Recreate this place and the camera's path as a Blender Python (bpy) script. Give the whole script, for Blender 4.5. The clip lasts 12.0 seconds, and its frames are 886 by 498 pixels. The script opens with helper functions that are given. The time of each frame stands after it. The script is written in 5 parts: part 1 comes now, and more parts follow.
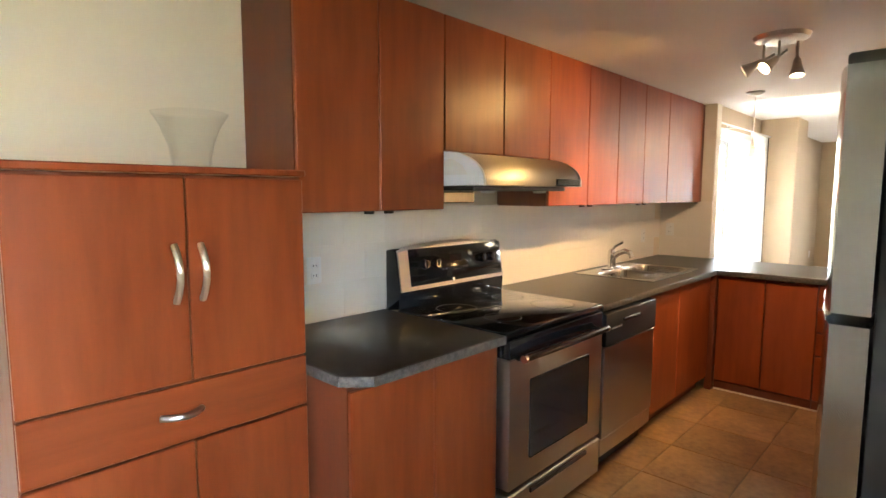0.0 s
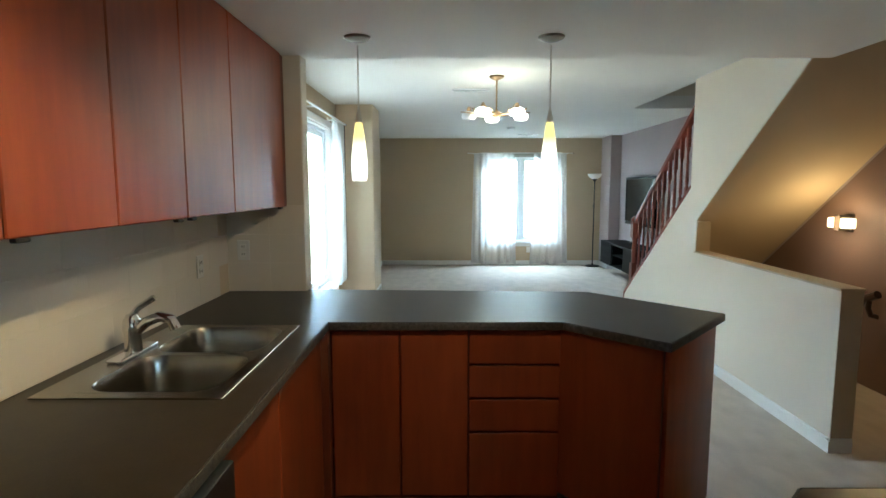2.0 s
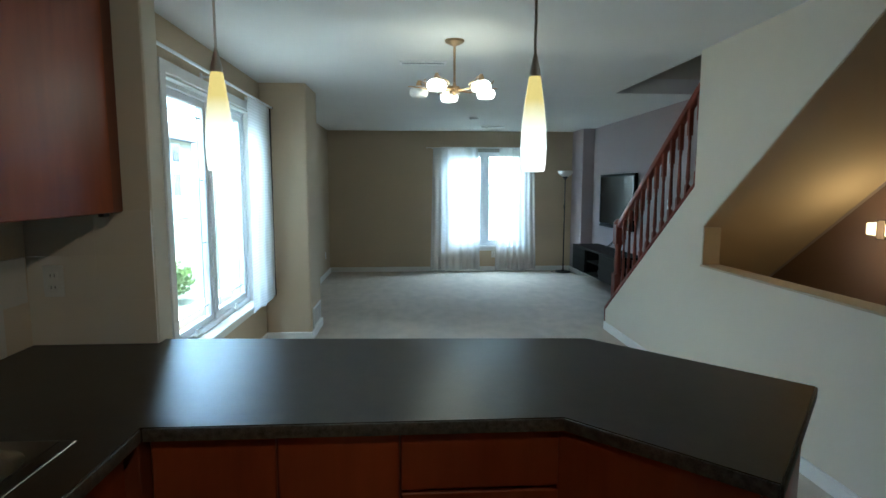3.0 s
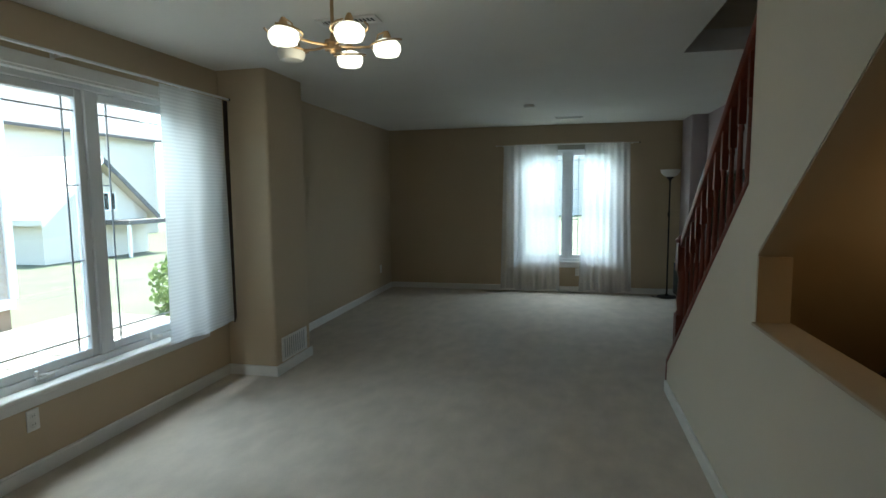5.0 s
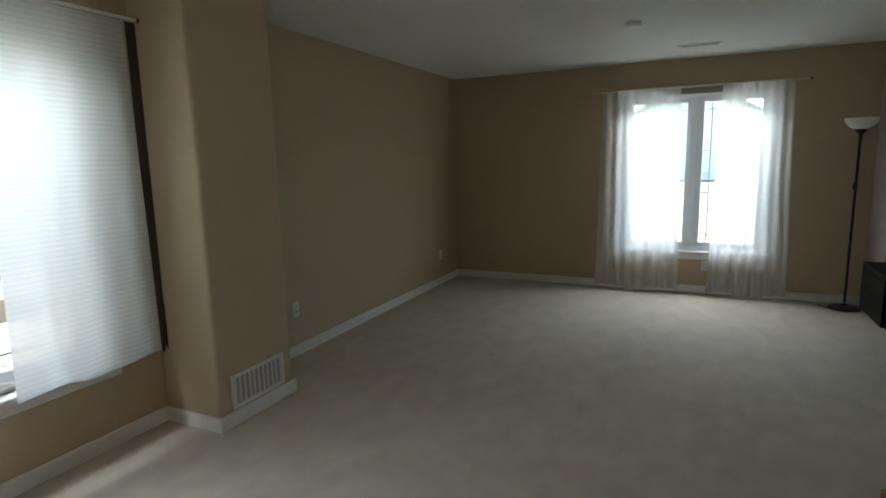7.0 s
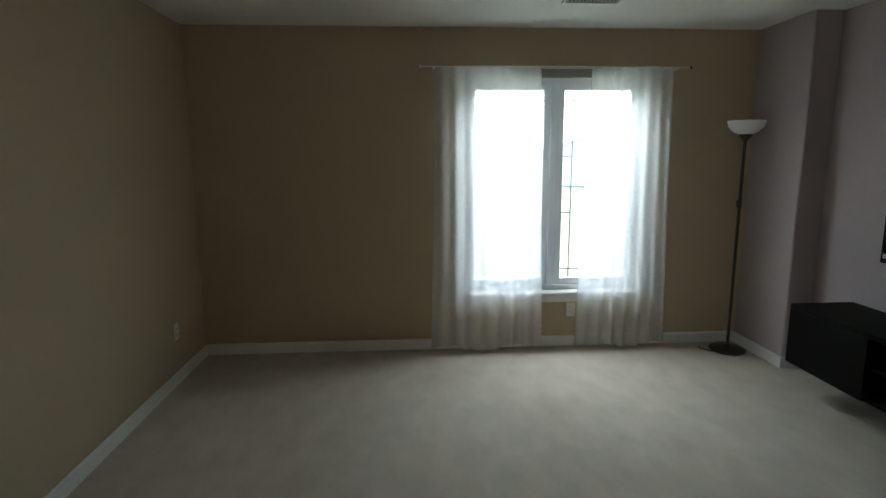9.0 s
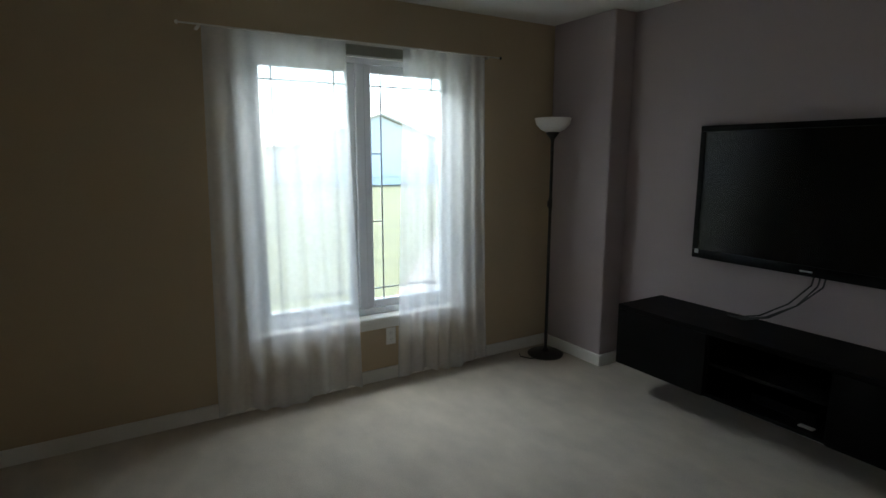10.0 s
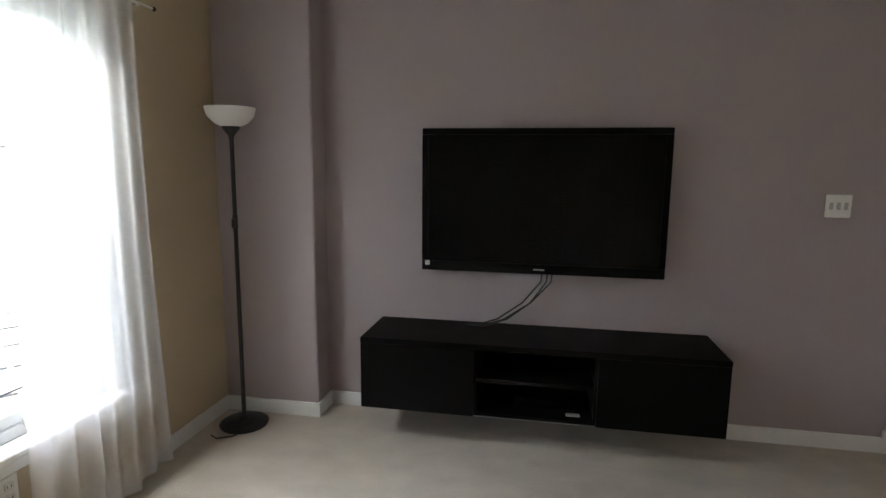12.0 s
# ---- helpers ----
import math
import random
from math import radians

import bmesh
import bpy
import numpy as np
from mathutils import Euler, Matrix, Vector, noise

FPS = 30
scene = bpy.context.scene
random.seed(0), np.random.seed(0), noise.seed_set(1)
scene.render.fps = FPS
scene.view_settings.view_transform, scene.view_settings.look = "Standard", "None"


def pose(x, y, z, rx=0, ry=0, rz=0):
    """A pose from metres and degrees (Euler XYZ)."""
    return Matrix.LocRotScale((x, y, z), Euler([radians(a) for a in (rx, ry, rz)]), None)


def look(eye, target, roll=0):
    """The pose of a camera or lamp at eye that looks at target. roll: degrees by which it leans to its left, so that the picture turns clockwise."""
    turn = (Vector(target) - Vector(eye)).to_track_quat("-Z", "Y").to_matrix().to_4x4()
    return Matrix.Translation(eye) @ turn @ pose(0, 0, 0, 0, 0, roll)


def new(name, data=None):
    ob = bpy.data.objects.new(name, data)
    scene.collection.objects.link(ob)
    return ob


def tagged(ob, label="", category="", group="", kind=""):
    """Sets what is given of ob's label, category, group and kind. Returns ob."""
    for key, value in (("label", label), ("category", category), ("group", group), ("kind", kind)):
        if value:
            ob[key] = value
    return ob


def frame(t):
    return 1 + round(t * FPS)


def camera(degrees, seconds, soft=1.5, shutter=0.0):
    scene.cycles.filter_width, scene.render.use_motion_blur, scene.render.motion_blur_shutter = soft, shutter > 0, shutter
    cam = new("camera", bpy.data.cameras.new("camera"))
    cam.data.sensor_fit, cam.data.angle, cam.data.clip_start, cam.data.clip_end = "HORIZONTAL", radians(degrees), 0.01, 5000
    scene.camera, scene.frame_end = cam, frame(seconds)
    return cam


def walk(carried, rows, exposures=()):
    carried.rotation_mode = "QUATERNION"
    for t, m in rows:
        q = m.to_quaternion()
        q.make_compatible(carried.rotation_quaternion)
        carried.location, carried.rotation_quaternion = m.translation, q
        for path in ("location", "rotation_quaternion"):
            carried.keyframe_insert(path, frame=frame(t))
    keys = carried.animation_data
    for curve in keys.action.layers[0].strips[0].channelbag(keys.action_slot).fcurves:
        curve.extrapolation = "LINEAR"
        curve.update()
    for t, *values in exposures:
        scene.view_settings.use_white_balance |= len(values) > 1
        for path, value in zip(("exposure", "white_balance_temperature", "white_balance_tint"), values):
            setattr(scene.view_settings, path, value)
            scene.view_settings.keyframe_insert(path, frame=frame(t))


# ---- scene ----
cam = camera(78.0, 12.0)
PATH = [
    (0, (2.015, 2.451, 1.470), (0.647, 3.897, 1.268), 0.10),
    (0.5, (1.681, 2.854, 1.452), (0.590, 4.518, 1.255), 0.35),
    (1, (1.465, 3.317, 1.455), (0.786, 5.186, 1.247), 0.10),
    (1.5, (1.356, 3.843, 1.459), (1.046, 5.809, 1.261), -0.16),
    (2, (1.255, 4.370, 1.506), (1.246, 6.357, 1.283), -0.05),
    (2.5, (1.295, 4.896, 1.511), (1.391, 6.881, 1.287), -0.18),
    (3, (1.388, 5.439, 1.494), (1.510, 7.423, 1.267), 0.06),
    (3.5, (1.657, 5.816, 1.490), (1.769, 7.801, 1.266), -0.45),
    (5.5, (2.691, 7.114, 1.462), (2.089, 9.008, 1.241), -0.56),
    (6, (2.807, 7.484, 1.460), (2.110, 9.341, 1.202), -0.71),
    (6.5, (2.857, 8.100, 1.469), (2.090, 9.923, 1.172), -1.21),
    (8.5, (1.862, 10.234, 1.498), (1.473, 12.169, 1.173), -0.14),
    (9, (1.590, 10.848, 1.528), (1.713, 12.815, 1.189), -0.29),
    (9.5, (1.512, 11.288, 1.530), (2.084, 13.172, 1.180), -0.23),
    (10, (1.335, 11.811, 1.506), (2.358, 13.495, 1.167), 0.03),
    (10.5, (1.106, 12.223, 1.498), (2.558, 13.559, 1.173), 0.46),
    (11, (1.109, 12.573, 1.501), (2.848, 13.510, 1.184), 0.52),
    (11.5, (1.207, 12.884, 1.488), (3.052, 13.593, 1.186), 0.80),
    (12, (1.376, 13.182, 1.464), (3.322, 13.536, 1.169), 0.56),
]
GAP = [
    (4, (2.090, 6.140, 1.484), (2.102, 8.128, 1.268), -0.73),
    (4.5, (2.500, 6.400, 1.475), (2.296, 8.379, 1.272), -0.68),
    (5, (2.715, 6.800, 1.467), (2.274, 8.740, 1.266), -0.55),
    (7, (2.781, 8.665, 1.473), (1.943, 10.452, 1.153), -1.30),
    (7.5, (2.521, 9.168, 1.473), (1.665, 10.946, 1.150), -0.85),
    (8, (2.180, 9.671, 1.479), (1.441, 11.501, 1.159), -0.31),
]
EXPOSURE = [
    (0.0, 6.45, 7000, 11), (0.5, 6.55, 6700, 5), (1.0, 6.3, 5850, -3), (2.0, 5.1, 5350, -7), (2.5, 4.55, 5000, -10), (3.0, 4.15, 5000, -10), (3.7, 3.5, 5250, -9),
    (5.5, 3.05, 6000, -4), (6.5, 3.15, 6300, 1), (8.5, 3.95, 6400, 1), (9.0, 3.3, 6300, -2), (9.5, 2.65, 6300, -1), (10.5, 2.7, 6400, 4), (11.5, 2.85, 6750, 6), (12.0, 4.0, 6700, 9),
]
walk(cam, [(t, look(eye, target, roll)) for t, eye, target, roll in sorted(PATH + GAP)], EXPOSURE)

# ---------------------------------------------------------------- light
SUN_EL, SUN_AZ = radians(66), radians(352)
world = bpy.data.worlds.new("sky")
scene.world = world
world.use_nodes = True
wn = world.node_tree.nodes
sky = wn.new("ShaderNodeTexSky")
sky.sky_type = "NISHITA"
sky.sun_disc = False
sky.sun_elevation, sky.sun_rotation = SUN_EL, SUN_AZ
sky.air_density, sky.dust_density = 1.0, 2.0
bg = wn["Background"]
bg.inputs["Strength"].default_value = 0.15
world.node_tree.links.new(sky.outputs[0], bg.inputs["Color"])
sun = new("sun", bpy.data.lights.new("sun", "SUN"))
sun.data.energy, sun.data.angle, sun.data.color = 3.0, radians(0.6), (1.0, 0.95, 0.87)
sun_from = Vector((math.sin(SUN_AZ) * math.cos(SUN_EL), math.cos(SUN_AZ) * math.cos(SUN_EL), math.sin(SUN_EL)))
sun.matrix_world = look(sun_from * 30, (0, 0, 0))


def bulb(name, place, watts, color, size=0.04):
    lamp = bpy.data.lights.new(name, "POINT")
    lamp.energy, lamp.color, lamp.shadow_soft_size = watts, color, size
    ob = new(name, lamp)
    ob.location = place
    return ob


# ---------------------------------------------------------------- materials
def mat(name, col, rough=0.5, metal=0.0, var=0.12, scale=6.0, stretch=(1, 1, 1), bump=0.03, fine=60.0,
        col2=None, emit=None, strength=0.0, coat=0.0, spin=0.0, rvar=0.08):
    m = bpy.data.materials.new(name)
    m.use_nodes = True
    nt = m.node_tree
    b = nt.nodes["Principled BSDF"]
    tc = nt.nodes.new("ShaderNodeTexCoord")
    mp = nt.nodes.new("ShaderNodeMapping")
    mp.inputs["Scale"].default_value = stretch
    nt.links.new(tc.outputs["Object"], mp.inputs["Vector"])
    big = nt.nodes.new("ShaderNodeTexNoise")
    big.inputs["Scale"].default_value = scale
    big.inputs["Detail"].default_value = 6
    small = nt.nodes.new("ShaderNodeTexNoise")
    small.inputs["Scale"].default_value = fine
    small.inputs["Detail"].default_value = 4
    nt.links.new(mp.outputs[0], big.inputs["Vector"])
    nt.links.new(mp.outputs[0], small.inputs["Vector"])
    ramp = nt.nodes.new("ShaderNodeValToRGB")
    lo = [c * (1 - var) for c in col]
    hi = [min(1, c * (1 + var)) for c in (col2 or col)]
    ramp.color_ramp.elements[0].color, ramp.color_ramp.elements[0].position = (*lo, 1), 0.3
    ramp.color_ramp.elements[1].color, ramp.color_ramp.elements[1].position = (*hi, 1), 0.7
    blend = nt.nodes.new("ShaderNodeMix")
    blend.inputs["Factor"].default_value = 0.35
    nt.links.new(big.outputs["Fac"], blend.inputs["A"])
    nt.links.new(small.outputs["Fac"], blend.inputs["B"])
    nt.links.new(blend.outputs["Result"], ramp.inputs["Fac"])
    nt.links.new(ramp.outputs["Color"], b.inputs["Base Color"])
    b.inputs["Metallic"].default_value = metal
    rr = nt.nodes.new("ShaderNodeMapRange")
    rr.inputs["To Min"].default_value = max(0.02, rough - rvar)
    rr.inputs["To Max"].default_value = min(1.0, rough + rvar)
    nt.links.new(big.outputs["Fac"], rr.inputs["Value"])
    nt.links.new(rr.outputs["Result"], b.inputs["Roughness"])
    b.inputs["Coat Weight"].default_value = coat
    b.inputs["Coat Roughness"].default_value = 0.12
    if bump:
        bp = nt.nodes.new("ShaderNodeBump")
        bp.inputs["Strength"].default_value = bump * 4
        bp.inputs["Distance"].default_value = 0.004
        nt.links.new(small.outputs["Fac"], bp.inputs["Height"])
        nt.links.new(bp.outputs[0], b.inputs["Normal"])
    if emit:
        b.inputs["Emission Color"].default_value = (*emit, 1)
        b.inputs["Emission Strength"].default_value = strength
    return m


def brushed(m, amount, axis):
    """Draw the highlights out round the given axis, as brushing along it does."""
    b = m.node_tree.nodes["Principled BSDF"]
    tan = m.node_tree.nodes.new("ShaderNodeTangent")
    tan.direction_type, tan.axis = "RADIAL", axis
    m.node_tree.links.new(tan.outputs[0], b.inputs["Tangent"])
    b.inputs["Anisotropic"].default_value = amount
    return m


def per_piece(m, amount):
    """Let each piece differ a little in tone."""
    nt = m.node_tree
    b = nt.nodes["Principled BSDF"]
    src = b.inputs["Base Color"].links[0].from_socket
    info = nt.nodes.new("ShaderNodeObjectInfo")
    mr = nt.nodes.new("ShaderNodeMapRange")
    mr.inputs["To Min"].default_value, mr.inputs["To Max"].default_value = 1 - amount, 1 + amount
    nt.links.new(info.outputs["Random"], mr.inputs["Value"])
    mul = nt.nodes.new("ShaderNodeVectorMath")
    mul.operation = "SCALE"
    nt.links.new(src, mul.inputs[0])
    nt.links.new(mr.outputs["Result"], mul.inputs["Scale"])
    nt.links.new(mul.outputs[0], b.inputs["Base Color"])
    return m


CHERRY = mat("cherry_veneer", (0.235, 0.044, 0.013), 0.36, var=0.22, scale=1.0, stretch=(3, 3, 0.4), bump=0.004, fine=8, col2=(0.29, 0.062, 0.017), coat=0.0)
CHERRY_H = mat("cherry_veneer_crossways", (0.235, 0.044, 0.013), 0.36, var=0.22, scale=1.0, stretch=(3, 0.4, 4), bump=0.004, fine=8, col2=(0.29, 0.062, 0.017))
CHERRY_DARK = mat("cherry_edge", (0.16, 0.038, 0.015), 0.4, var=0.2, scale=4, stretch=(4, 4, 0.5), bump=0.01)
WORKTOP = mat("laminate_worktop", (0.040, 0.032, 0.024), 0.35, var=0.35, scale=14, bump=0.0, fine=160, rvar=0.03)
WORKTOP_EDGE = mat("speckled_laminate_edge", (0.060, 0.055, 0.049), 0.5, var=0.6, scale=60, bump=0.04, fine=260, col2=(0.088, 0.082, 0.073))
WALL_TAN = mat("beige_wall_paint", (0.515, 0.412, 0.28), 0.75, var=0.04, scale=1.2, bump=0.02, fine=220)
WALL_CREAM = mat("cream_wall_paint", (0.70, 0.64, 0.53), 0.7, var=0.03, scale=1.5, bump=0.02, fine=220)
WALL_KITCHEN = mat("warm_cream_kitchen_paint", (0.74, 0.62, 0.46), 0.7, var=0.03, scale=1.5, bump=0.02, fine=220)
WALL_LILAC = mat("mauve_wall_paint", (0.40, 0.335, 0.335), 0.7, var=0.05, scale=1.2, bump=0.02, fine=220)
WALL_BROWN = mat("dark_brown_wall", (0.19, 0.125, 0.105), 0.7, var=0.05, scale=1.2, bump=0.02, fine=220)
CEILING = mat("white_ceiling_paint", (0.76, 0.74, 0.70), 0.85, var=0.03, scale=2, bump=0.05, fine=240)
TRIM = mat("white_gloss_trim", (0.80, 0.79, 0.76), 0.4, var=0.03, bump=0.01)
VINYL = mat("white_vinyl", (0.82, 0.84, 0.86), 0.35, var=0.02, bump=0.005)
CARPET = mat("beige_cut_pile_carpet", (0.56, 0.495, 0.42), 0.95, var=0.15, scale=5.5, stretch=(1.3, 0.75, 1), bump=0.22, fine=150)
TILE = per_piece(mat("brown_slate_tile", (0.31, 0.16, 0.070), 0.42, var=0.32, scale=4, bump=0.06, fine=30, col2=(0.42, 0.24, 0.11)), 0.12)
GROUT = mat("grout", (0.30, 0.22, 0.15), 0.9, bump=0.05)
BACKSPLASH = mat("white_wall_tile", (0.76, 0.70, 0.61), 0.33, var=0.02, scale=3, bump=0)
STEEL = mat("brushed_steel", (0.52, 0.50, 0.47), 0.30, 1.0, var=0.02, scale=3, stretch=(1, 1, 6), bump=0, fine=40, rvar=0.02)
STEEL_H = mat("brushed_steel_sheet", (0.32, 0.30, 0.27), 0.26, 1.0, var=0.03, scale=6, stretch=(2, 1, 2), bump=0, fine=40, rvar=0.02)
STEEL_HOOD = brushed(mat("brushed_hood_steel", (0.32, 0.29, 0.25), 0.34, 1.0, var=0.03, scale=6, stretch=(2, 1, 2), bump=0, fine=40, rvar=0.02), 0.97, "Y")
STEEL_DARK = mat("dark_brushed_steel", (0.25, 0.245, 0.24), 0.14, 1.0, var=0.03, scale=3, stretch=(1, 1, 6), bump=0, fine=40, rvar=0.02)
CHROME = mat("chrome", (0.75, 0.75, 0.75), 0.1, 1.0, var=0.02, bump=0)
NICKEL = mat("satin_nickel", (0.62, 0.58, 0.52), 0.38, 1.0, var=0.05, bump=0)
BRONZE = mat("dark_brushed_nickel", (0.20, 0.175, 0.15), 0.34, 1.0, var=0.05, bump=0)
BRASS = mat("antique_brass", (0.46, 0.32, 0.18), 0.3, 1.0, var=0.1, bump=0)
BLACK_GLOSS = mat("black_enamel", (0.010, 0.010, 0.011), 0.07, var=0.1, bump=0, rvar=0.02)
BLACK = mat("black_plastic", (0.016, 0.016, 0.017), 0.4, var=0.15, bump=0.01)
BLACK_WOOD = mat("black_brown_veneer", (0.004, 0.0035, 0.0035), 0.5, var=0.25, scale=4, stretch=(1, 0.3, 6), bump=0.01)
RING = mat("dark_grey_print", (0.02, 0.02, 0.02), 0.3, bump=0)
BROWN_CLOTH = mat("dark_brown_cloth", (0.05, 0.035, 0.028), 0.9, bump=0.1)
GREY_MARK = mat("grey_print", (0.45, 0.45, 0.45), 0.5, bump=0)
SCREEN = mat("tv_screen_glass", (0.003, 0.003, 0.0035), 0.2, var=0.05, bump=0, rvar=0.03)
HANDLE_BLACK = mat("glossy_black_plastic", (0.005, 0.005, 0.005), 0.2, bump=0)
TV_BLACK = mat("matt_black_bezel", (0.004, 0.004, 0.004), 0.35, bump=0)
for _m in (CHERRY, CHERRY_H):
    _m.node_tree.nodes["Principled BSDF"].inputs["Specular IOR Level"].default_value = 0.33
WORKTOP.node_tree.nodes["Principled BSDF"].inputs["Specular IOR Level"].default_value = 0.32
BLACK_GLOSS.node_tree.nodes["Principled BSDF"].inputs["Specular IOR Level"].default_value = 0.35
for _m, _spec in ((HANDLE_BLACK, 0.35), (SCREEN, 0.2), (BLACK_WOOD, 0.08), (TV_BLACK, 0.08)):
    _m.node_tree.nodes["Principled BSDF"].inputs["Specular IOR Level"].default_value = _spec
OVEN_GLASS = mat("dark_oven_glass", (0.02, 0.018, 0.016), 0.08, var=0.1, bump=0, rvar=0.02)
RED_WOOD = mat("red_stained_oak", (0.17, 0.035, 0.018), 0.42, var=0.3, scale=5, stretch=(4, 4, 0.5), bump=0.012, coat=0.0)
DARK_WOOD = mat("dark_stained_wood", (0.035, 0.016, 0.011), 0.45, var=0.25, scale=5, stretch=(4, 0.6, 4), bump=0.01)
WHITE_PLASTIC = mat("white_plastic", (0.78, 0.77, 0.74), 0.4, var=0.02, bump=0)
OPAL = mat("frosted_glass_lit", (0.9, 0.88, 0.82), 0.35, var=0.01, bump=0, emit=(1.0, 0.90, 0.74), strength=0.30)
BULB = mat("bright_reflector_bulb", (0.9, 0.86, 0.78), 0.3, var=0.01, bump=0, emit=(1.0, 0.80, 0.52), strength=1.6)
OPAL_OFF = mat("frosted_glass", (0.82, 0.80, 0.76), 0.35, var=0.02, bump=0)
SCONCE_GLASS = mat("sconce_glass_lit", (0.9, 0.8, 0.6), 0.4, var=0.01, bump=0, emit=(1.0, 0.66, 0.30), strength=0.12)
GRASS = mat("lawn", (0.072, 0.078, 0.040), 0.95, var=0.35, scale=0.8, bump=0.3, fine=30)
SIDING = mat("grey_vinyl_siding", (0.43, 0.385, 0.32), 0.6, var=0.06, scale=1.5, bump=0.01)
STONE_PAVE = per_piece(mat("tan_paving_stone", (0.21, 0.185, 0.155), 0.85, var=0.15, scale=5, bump=0.1), 0.12)
LEAD = mat("grey_glazing_bar", (0.30, 0.31, 0.33), 0.45, var=0.05, bump=0)
SLAB = per_piece(mat("pale_concrete_slab", (0.13, 0.125, 0.115), 0.85, var=0.12, scale=3, bump=0.05), 0.10)
SIDING_PALE = mat("pale_painted_siding", (0.58, 0.52, 0.43), 0.7, var=0.05, scale=1.5, bump=0.01)
ROOF = mat("asphalt_shingle", (0.10, 0.09, 0.085), 0.9, var=0.25, scale=6, bump=0.1)
BARK = mat("bark", (0.12, 0.09, 0.065), 0.9, var=0.3, scale=10, bump=0.2)
CABLE = mat("black_cable", (0.02, 0.02, 0.02), 0.5, bump=0)

PENDANT = mat("amber_to_white_glass", (0.88, 0.80, 0.62), 0.3, var=0.02, bump=0)
_nt = PENDANT.node_tree
_b = _nt.nodes["Principled BSDF"]
_tc = _nt.nodes.new("ShaderNodeTexCoord")
_sx = _nt.nodes.new("ShaderNodeSeparateXYZ")
_mr = _nt.nodes.new("ShaderNodeMapRange")
_mr.inputs["From Min"].default_value, _mr.inputs["From Max"].default_value = 0.0, 0.30
_rp = _nt.nodes.new("ShaderNodeValToRGB")
_rp.color_ramp.elements[0].color = (1.0, 0.92, 0.74, 1)
_rp.color_ramp.elements[0].position = 0.30
_rp.color_ramp.elements[1].color = (0.60, 0.40, 0.12, 1)
_rp.color_ramp.elements[1].position = 0.72
_nt.links.new(_tc.outputs["Object"], _sx.inputs[0])
_nt.links.new(_sx.outputs["Z"], _mr.inputs["Value"])
_nt.links.new(_mr.outputs["Result"], _rp.inputs["Fac"])
_nt.links.new(_rp.outputs["Color"], _b.inputs["Emission Color"])
_nt.links.new(_rp.outputs["Color"], _b.inputs["Base Color"])
_b.inputs["Emission Strength"].default_value = 0.085


def glass_mat(name, tint, rough=0.0):
    m = bpy.data.materials.new(name)
    m.use_nodes = True
    b = m.node_tree.nodes["Principled BSDF"]
    b.inputs["Base Color"].default_value = (*tint, 1)
    b.inputs["Transmission Weight"].default_value = 1.0
    b.inputs["Roughness"].default_value = rough
    b.inputs["IOR"].default_value = 1.45
    return m


GLASS = glass_mat("clear_glass", (0.97, 0.99, 0.98))


def thin_glass(name, tint):
    m = bpy.data.materials.new(name)
    m.use_nodes = True
    nt = m.node_tree
    nt.nodes.remove(nt.nodes["Principled BSDF"])
    clear, gloss, mix, fres = (nt.nodes.new("ShaderNode" + k) for k in ("BsdfTransparent", "BsdfGlossy", "MixShader", "LayerWeight"))
    clear.inputs["Color"].default_value = (*tint, 1)
    gloss.inputs["Roughness"].default_value = 0.03
    fres.inputs["Blend"].default_value = 0.05
    nt.links.new(fres.outputs["Facing"], mix.inputs["Fac"])
    nt.links.new(clear.outputs[0], mix.inputs[1])
    nt.links.new(gloss.outputs[0], mix.inputs[2])
    nt.links.new(mix.outputs[0], nt.nodes["Material Output"].inputs["Surface"])
    return m


BLIND_GREY = mat("grey_head_rail", (0.33, 0.32, 0.28), 0.5, var=0.04, bump=0)
VASE_GLASS = thin_glass("thin_clear_glass", (0.985, 0.99, 0.985))


def sheer_mat(name, col, clear, lines=False):
    m = bpy.data.materials.new(name)
    m.use_nodes = True
    nt = m.node_tree
    nt.nodes.remove(nt.nodes["Principled BSDF"])
    out = nt.nodes["Material Output"]
    dif, tra, tsp = (nt.nodes.new("ShaderNodeBsdf" + k) for k in ("Diffuse", "Translucent", "Transparent"))
    for n in (dif, tra):
        n.inputs["Color"].default_value = (*col, 1)
    mix1, mix2 = nt.nodes.new("ShaderNodeMixShader"), nt.nodes.new("ShaderNodeMixShader")
    mix1.inputs["Fac"].default_value = 0.55
    nt.links.new(dif.outputs[0], mix1.inputs[1])
    nt.links.new(tra.outputs[0], mix1.inputs[2])
    tc = nt.nodes.new("ShaderNodeTexCoord")
    if lines:
        tex = nt.nodes.new("ShaderNodeTexWave")
        tex.bands_direction = "Z"
        tex.inputs["Scale"].default_value = 13.0
        tex.inputs["Distortion"].default_value = 0.6
    else:
        tex = nt.nodes.new("ShaderNodeTexNoise")
        tex.inputs["Scale"].default_value = 40.0
    nt.links.new(tc.outputs["Object"], tex.inputs["Vector"])
    mr = nt.nodes.new("ShaderNodeMapRange")
    mr.inputs["To Min"].default_value, mr.inputs["To Max"].default_value = clear - (0.06 if lines else 0.04), clear + (0.06 if lines else 0.04)
    nt.links.new(tex.outputs["Fac"], mr.inputs["Value"])
    nt.links.new(mr.outputs["Result"], mix2.inputs["Fac"])
    nt.links.new(mix1.outputs[0], mix2.inputs[1])
    nt.links.new(tsp.outputs[0], mix2.inputs[2])
    nt.links.new(mix2.outputs[0], out.inputs["Surface"])
    return m


